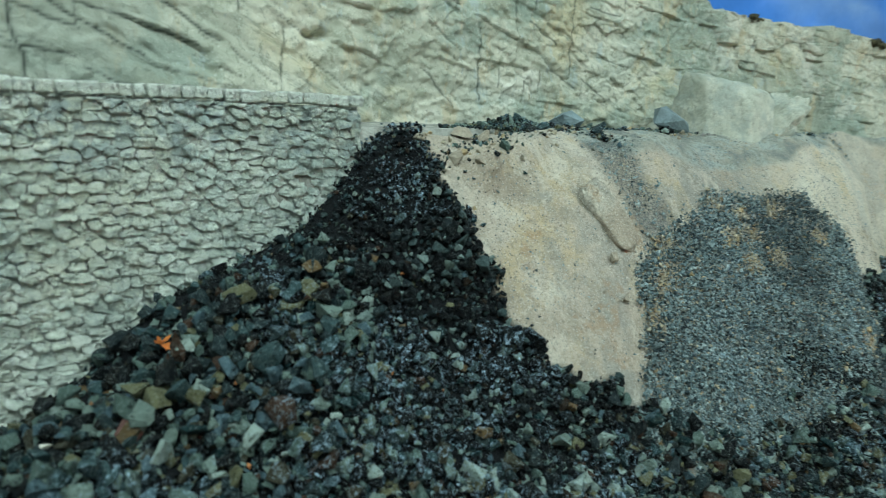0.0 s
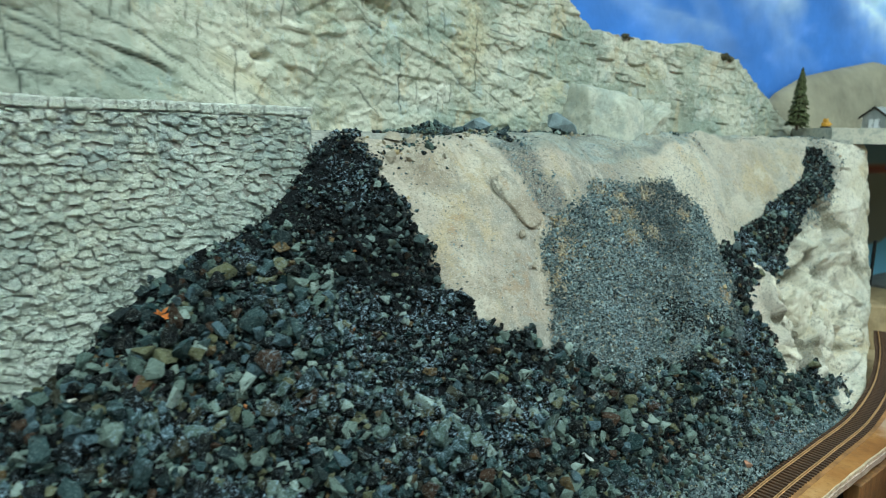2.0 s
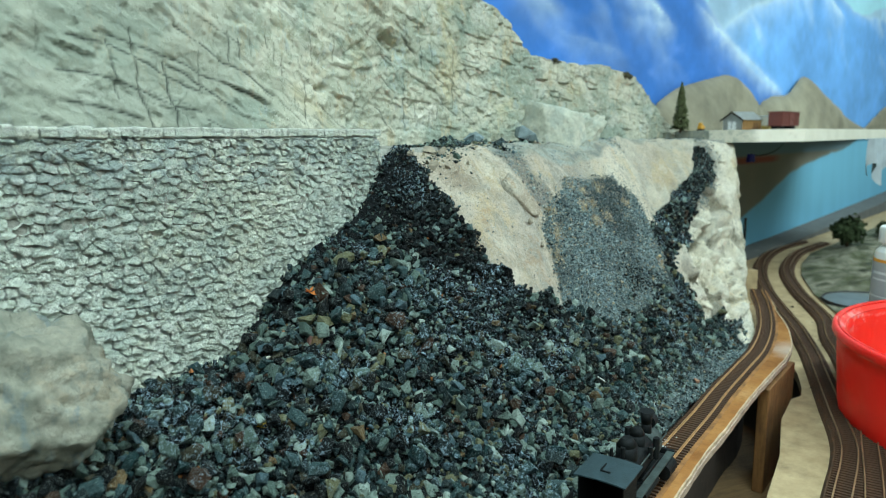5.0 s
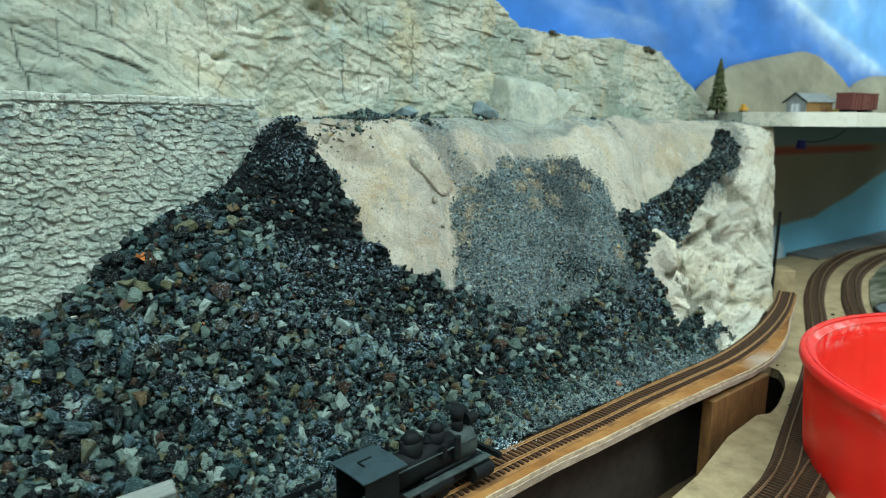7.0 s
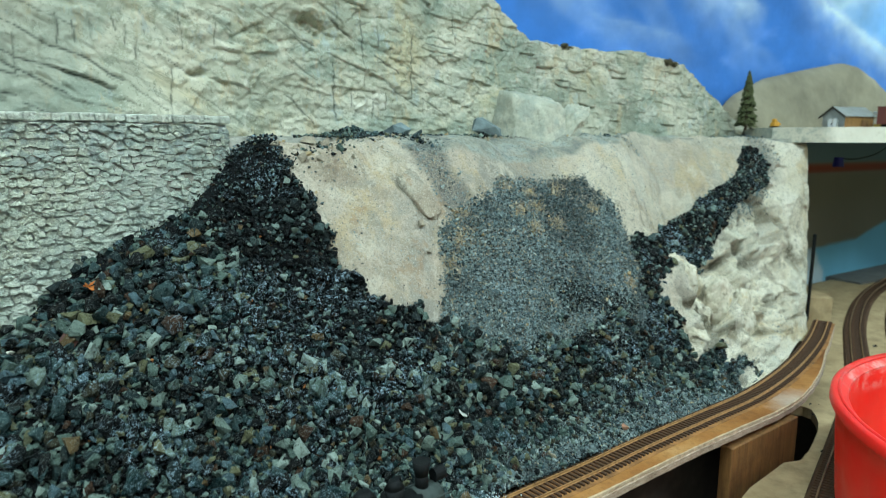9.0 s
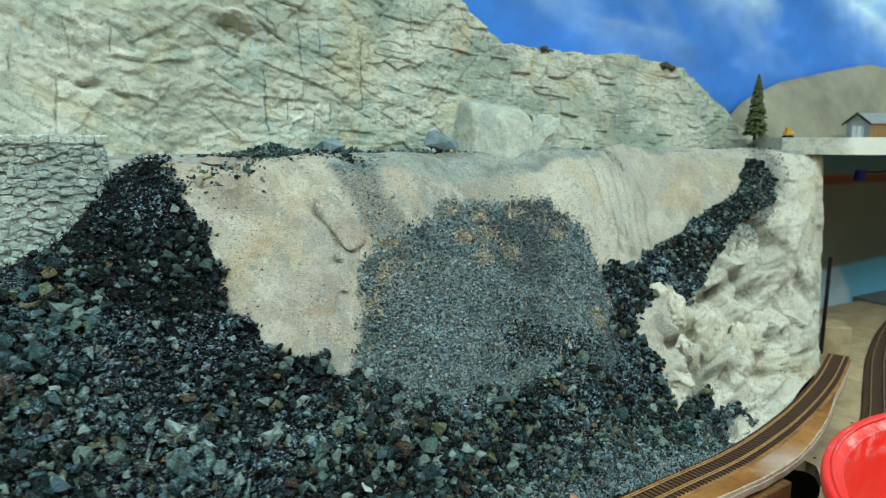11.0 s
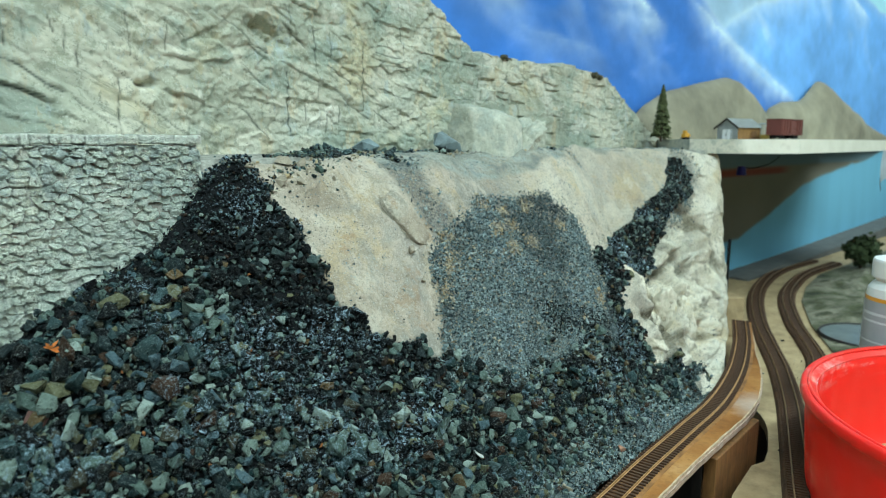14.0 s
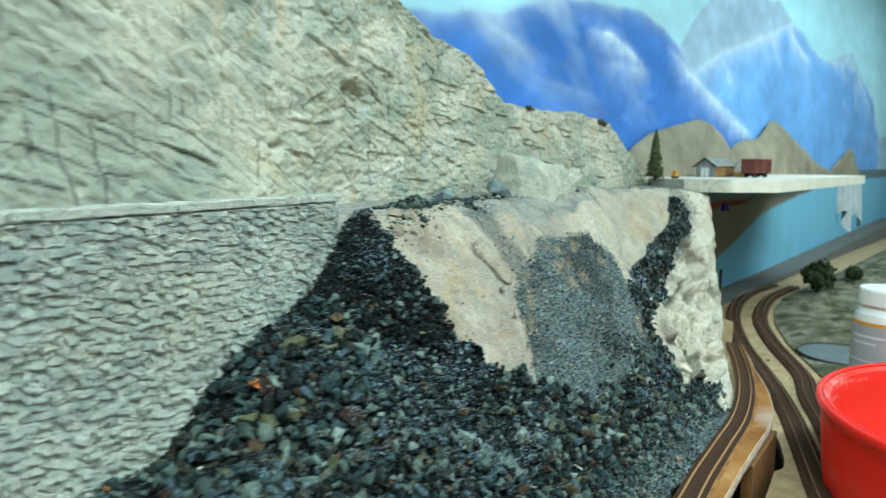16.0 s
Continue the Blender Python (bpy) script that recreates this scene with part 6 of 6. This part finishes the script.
for x, y, z, s, k in ((.399, .866, .514, .0075, 21), (.410, .872, .511, .006, 24), (.618, .955, .499, .011, 22), (.634, .963, .497, .009, 25), (.86, .985, .371, .009, 23), (.842, 1.0, .371, .008, 26)):
    build_bush((x, y, z), s, k, "tiny dry brown shrub on the rock", .35, DRY)


def build_scenery():
    """Mottled plaster ground beside the far tracks, with a dip for the pond."""
    u, v = np.meshgrid(np.linspace(0, 1, 260), np.linspace(0, 1, 130), indexing="ij")
    run = u * 8
    near = np.stack([np.interp(run, range(9), (.94, 1.03, 1.115, 1.265, 1.405, 1.575, 1.85, 2.4, 3.2)), np.interp(run, range(9), (.645, .765, .88, 1.045, 1.165, 1.278, 1.40, 1.64, 2.0))], -1)
    far = near + np.stack([.8 + 0 * u, -.45 + 0 * u], -1)
    xy = near * (1 - v[..., None]) + far * v[..., None]
    p = np.concatenate([xy, 0 * u[..., None]], -1)
    edge = np.clip(v * 8, 0, 1) * np.clip(u * 8, 0, 1)
    p[..., 2] = .003 + edge * (.055 * np.clip(fbm(p, 9, 4, 301) - .30, 0, 1) + .012 * fbm(p, 40, 3, 302))
    pond = np.hypot(p[..., 0] - 1.145, p[..., 1] - .768)
    p[..., 2] = np.where(pond < .10, np.minimum(p[..., 2], .004 + .25 * np.clip(pond - .085, 0, 1)), p[..., 2])
    n = Nodes("mottled_scenery", .95)
    c = n.ramp(n.noise(9, 6), [(.36, (.022, .028, .012)), (.45, (.075, .085, .04)), (.52, (.165, .165, .115)), (.58, (.25, .24, .175)), (.63, (.05, .058, .028))])
    c = n.mix(n.ramp(n.noise(40, 5), [(.5, 0.0), (.65, .7)]), c, (.07, .07, .045))
    n.relief(n.noise(120, 6), .004)
    ob = big_mesh("scenery_ground", p.reshape(-1, 3), grid_faces(*u.shape)[:, ::-1], n.done(c))
    tagged(ob, "mottled grey and green plaster scenery on the deck", "ground", kind="structure")
    bm = bmesh.new()
    bmesh.ops.create_circle(bm, cap_ends=True, segments=40, radius=.088)
    pnd = part("pond", bm, plain("grey_pond_resin", (.15, .175, .175), .25, 0, 20, .15, .0002))
    pnd.location = (1.145, .768, .0075)
    tagged(pnd, "round grey pond", "pond", kind="structure")
    v, f = lathe([(.086, .004), (.088, .010), (.0905, .010), (.092, .003)], 48)
    rim = part("pond_rim", (v, f), plain("black_rim", (.03, .03, .03), .7))
    rim.location = (1.145, .768, 0)
    tagged(rim, "dark rim round the pond", "pond rim", kind="structure")


build_scenery()


def build_road():
    p, w = glide([(1.30, 1.325, .006), (1.7, 1.50, .012), (2.3, 1.77, .03), (3.2, 2.17, .06), (4.1, 2.56, .09)], .03)
    v, f = sweep(p, w, [(-.05, -.1), (.05, -.1), (.05, 0), (-.05, 0)][::-1])
    tagged(part("road", (v, f), plain("grey_road", (.13, .135, .13), .9, 0, 30, .25)), "grey model road along the backdrop", "road", kind="structure")


build_road()

# ---- things standing on the deck ----


def build_bowl(at, radius, height):
    k = radius
    h = height
    prof = [(.001, .0), (k * .80, .0), (k * .88, .008), (k * .925, h * .16), (k * .943, h * .32), (k * .955, h * .55), (k * .966, h * .78), (k * .972, h * .90), (k * .992, h * .925), (k * 1.0, h * .95), (k * .998, h * .995),
            (k * .988, h * 1.012), (k * .968, h * 1.002), (k * .958, h * .985), (k * .935, h * .965), (k * .930, h * .95), (k * .929, h * .85), (k * .922, h * .55), (k * .90, h * .32), (k * .865, h * .17), (k * .80, .018), (.001, .010)]
    v, f = lathe(prof, 168)
    v = [(x * (1 + .007 * abs(math.sin(14 * math.atan2(y, x))) * (z < h * .84)), y * (1 + .007 * abs(math.sin(14 * math.atan2(y, x))) * (z < h * .84)), z) for x, y, z in v]
    ob = part("bowl", (v, f), RED)
    for q in ob.data.polygons:
        q.use_smooth = True
    ob.location = at
    for r, z in ((k * .966, h * 1.004), (k * .936, h * .955)):
        bead = [(r + .0017 * math.cos(a), z + .0017 * math.sin(a)) for a in (2 * math.pi * i / 8 for i in range(9))]
        ring = part("rim", lathe(bead, 120), RED, ob)
        for q in ring.data.polygons:
            q.use_smooth = True
    return tagged(ob, "large red plastic bowl with plaster smears inside", "bowl")


build_bowl((.728, .222, -.03), .241, .150)


def build_bottle():
    jar = empty("bottle", pose(.838, .488, 0))
    tagged(jar, "white plastic bottle with grey and orange label", "bottle")
    r = .047
    v, f = lathe([(.001, .001), (r * .96, .001), (r, .004), (r, .176), (r * .97, .185), (r * .88, .191), (r * .80, .194), (r * .8, .199), (.001, .199)], 48)
    body = part("body", (v, f), WHITE, jar)
    v, f = lathe([(r * .001, .199), (r * .90, .199), (r * .92, .201), (r * .92, .222), (r * .89, .225), (.001, .225)], 48)
    part("cap", (v, f), WHITE, jar)
    v, f = lathe([(r + .0006, .012), (r + .0006, .174)], 48)
    label = part("label", (v, f), plain("orange_label", (.72, .30, .02), .5, 0, 20, .05), jar, "orange paper label")
    a0, a1 = radians(120), radians(236)
    a = np.linspace(a0, a1, 24)
    v = [((r + .0014) * math.cos(q), (r + .0014) * math.sin(q), z) for z in (.016, .169) for q in a]
    f = [(i, i + 1, i + 25, i + 24) for i in range(23)]
    part("label_panel", (v, f), plain("grey_label", (.36, .37, .40), .5, 0, 30, .1), label, "grey printed panel of the label")
    ink = plain("pale_print", (.62, .64, .66), .5, 0, 30, .1)
    for z, thick, lo, hi in ((.150, .004, 5, 19), (.140, .003, 5, 16), (.112, .0025, 2, 21), (.085, .002, 4, 18), (.079, .002, 4, 15), (.073, .002, 4, 17), (.050, .003, 6, 14)):
        b = a[lo:hi]
        v = [((r + .0019) * math.cos(q), (r + .0019) * math.sin(q), h) for h in (z, z + thick) for q in b]
        part("printed_bar", (v, [(i, i + 1, i + len(b) + 1, i + len(b)) for i in range(len(b) - 1)]), ink, label)
    return jar


build_bottle()


def build_cloth():
    x, z = np.meshgrid(np.linspace(0, 1, 40), np.linspace(0, 1, 30), indexing="ij")
    p = np.stack([1.53 + .34 * x, 1.082 + .17 * x + .012 * np.sin(x * 26 + 2 * z) * (1 - .4 * z), .361 - (.105 - .035 * np.sin(x * 11)) * (1 - z)], -1)
    ob = big_mesh("hanging_sheet", p.reshape(-1, 3), grid_faces(*x.shape), plain("thin_white_plastic", (.52, .60, .66), .4, 0, 30, .15))
    return tagged(ob, "thin white plastic sheet hanging from the shelf", "plastic sheet")


build_cloth()


def on_slope(s, w, up=0.0):
    q = slope(s, w)
    return (float(q[0]), float(q[1]) - up * .5, float(q[2]) + up)


def build_leaf(name, at, size, turn, colour, label, seed):
    """A dry crumpled scrap: a few folded blades."""
    rnd = random.Random(seed)
    v, f = [], []
    for k in range(6):
        a = k * .55 + rnd.uniform(-.6, .6)
        l, w = size * rnd.uniform(.35, 1.1), size * rnd.uniform(.12, .35)
        c, s = math.cos(a), math.sin(a)
        i = len(v)
        v += [(0, 0, 0), (c * l * .5 - s * w, s * l * .5 + c * w, size * rnd.uniform(.1, .3)), (c * l, s * l, size * rnd.uniform(-.1, .25)), (c * l * .5 + s * w, s * l * .5 - c * w, size * rnd.uniform(0, .2))]
        f.append((i, i + 1, i + 2, i + 3))
    bm = bmesh.new()
    vs = [bm.verts.new(q) for q in v]
    for q in f:
        bm.faces.new([vs[i] for i in q])
    bmesh.ops.solidify(bm, geom=bm.faces[:], thickness=size * .05)
    ob = part(name, bm, plain(label.split()[0] + "_scrap", colour, .8, 0, 200, .3))
    ob.matrix_world = pose(*at, *turn)
    return tagged(ob, label, "scrap")


build_leaf("dry_leaf", on_slope(3.88, .105, .006), .0085, (40, 0, 20), (.62, .20, .04), "orange dry leaf on the gravel", 1)
build_leaf("moss_scrap", on_slope(2.58, .275, .006), .012, (30, 0, 70), (.42, .31, .05), "yellow scrap of foam on the gravel", 2)
chunk("loose_stone", on_slope(3.53, .21, .005), (.0060, .005, .004), (20, 30, 10), 61, plain("red_brown_stone", (.085, .036, .026), .8, 0, 200, .3), "red-brown stone among the gravel")
chunk("loose_stone", on_slope(7.47, .75, .002), (.0085, .006, .0045), (50, 20, 60), 62, plain("pale_stone", (.42, .45, .41), .8, 0, 200, .3), "pale stone among the gravel")
chunk("loose_stone", on_slope(3.05, .15, .005), (.0030, .0022, .0022), (50, 20, 60), 63, plain("white_stone", (.52, .50, .42), .8, 0, 200, .1), "small white stone on the gravel")
chunk("loose_stone", on_slope(9.5, .965, .003), (.0065, .005, .004), (50, 20, 60), 64, plain("rusty_stone", (.30, .15, .09), .8, 0, 200, .3), "rust-red stone beside the track")
chunk("loose_stone", on_slope(8.4, .945, .003), (.0075, .006, .004), (10, 20, 60), 65, plain("buff_stone", (.34, .29, .20), .8, 0, 200, .3), "buff stone beside the track")


def build_plank():
    q = Vector((-.118, .178, .106))
    ob = part("plank", box(bmesh.new(), .046, .015, .006, None, .0008), wood_material("grey_weathered_plank", (.27, .29, .26), (.14, .15, .135), (10, 200, 60)))
    ob.matrix_world = pose(*q, 10, -4, 24)
    return tagged(ob, "weathered grey plank lying on the gravel", "plank")


build_plank()


def build_digger():
    thing = empty("digger", pose(.872, 1.010, .3871, 0, 0, 20))
    tagged(thing, "tiny orange-yellow model digger beside the fir", "digger")
    paint = plain("digger_paint", (.62, .30, .03), .6, 0, 100, .2)
    part("body", box(bmesh.new(), .016, .010, .007, pose(0, 0, .004), .001), paint, thing)
    part("cab", box(bmesh.new(), .006, .008, .007, pose(-.002, 0, .011), .0008), paint, thing)
    part("arm", box(bmesh.new(), .014, .0018, .0018, pose(.011, 0, .010, 0, 25, 0)), paint, thing)
    for y in (-1, 1):
        part("crawler", box(bmesh.new(), .017, .003, .004, pose(0, y * .0045, 0), .001), IRON, thing)


build_digger()


def build_lamp_plug():
    thing = empty("plug", pose(.977, .960, .332))
    tagged(thing, "blue plug and black cable under the shelf", "plug")
    part("plug_body", rod(bmesh.new(), .010, .008, .018, pose(0, 0, -.018), 14), plain("blue_plastic", (.010, .013, .17), .4), thing)
    place, way = glide([(.0, 0, 0), (.03, .004, -.004), (.08, .01, .004), (.12, .02, .022)], .004)
    part("cable", sweep(place, way, [(.0012, 0), (0, .0012), (-.0012, 0), (0, -.0012)]), IRON, thing)


build_lamp_plug()
panel("dark_slat", (.862, .853), (.868, .856), .04, .20, .004, IRON, "dark wooden slat at the rock's end", "slat")

# ---- pieces of walls and loose stone, last ----
build_wall()
build_gravel()


def build_residue():
    """Dried white glue with grit, beside the track."""
    rng = np.random.default_rng(31)
    q = slope(6.78, .985)
    p = q + np.c_[rng.normal(0, .011, 420), rng.normal(0, .006, 420), np.abs(rng.normal(.0015, .0012, 420))]
    strew("glue_residue", p, rng.lognormal(math.log(.0014), .4, 420), CRUMBS, plain("dried_glue", (.62, .74, .80), .35, 0, 400, .2), "bluish-white dried glue beside the track", "glue", rng)


build_residue()


def build_crumbs():
    """Dark crumbs dropped on the bare deck."""
    rng = np.random.default_rng(33)
    p = np.c_[rng.uniform(.60, 1.0, 90), np.zeros(90), np.full(90, .0008)]
    p[:, 1] = p[:, 0] * .9 - .09 + rng.normal(0, .035, 90)
    strew("deck_crumbs", p, rng.lognormal(math.log(.0022), .5, 90), CRUMBS, SLATE, "dark stone crumbs dropped on the deck", "gravel", rng)


build_crumbs()
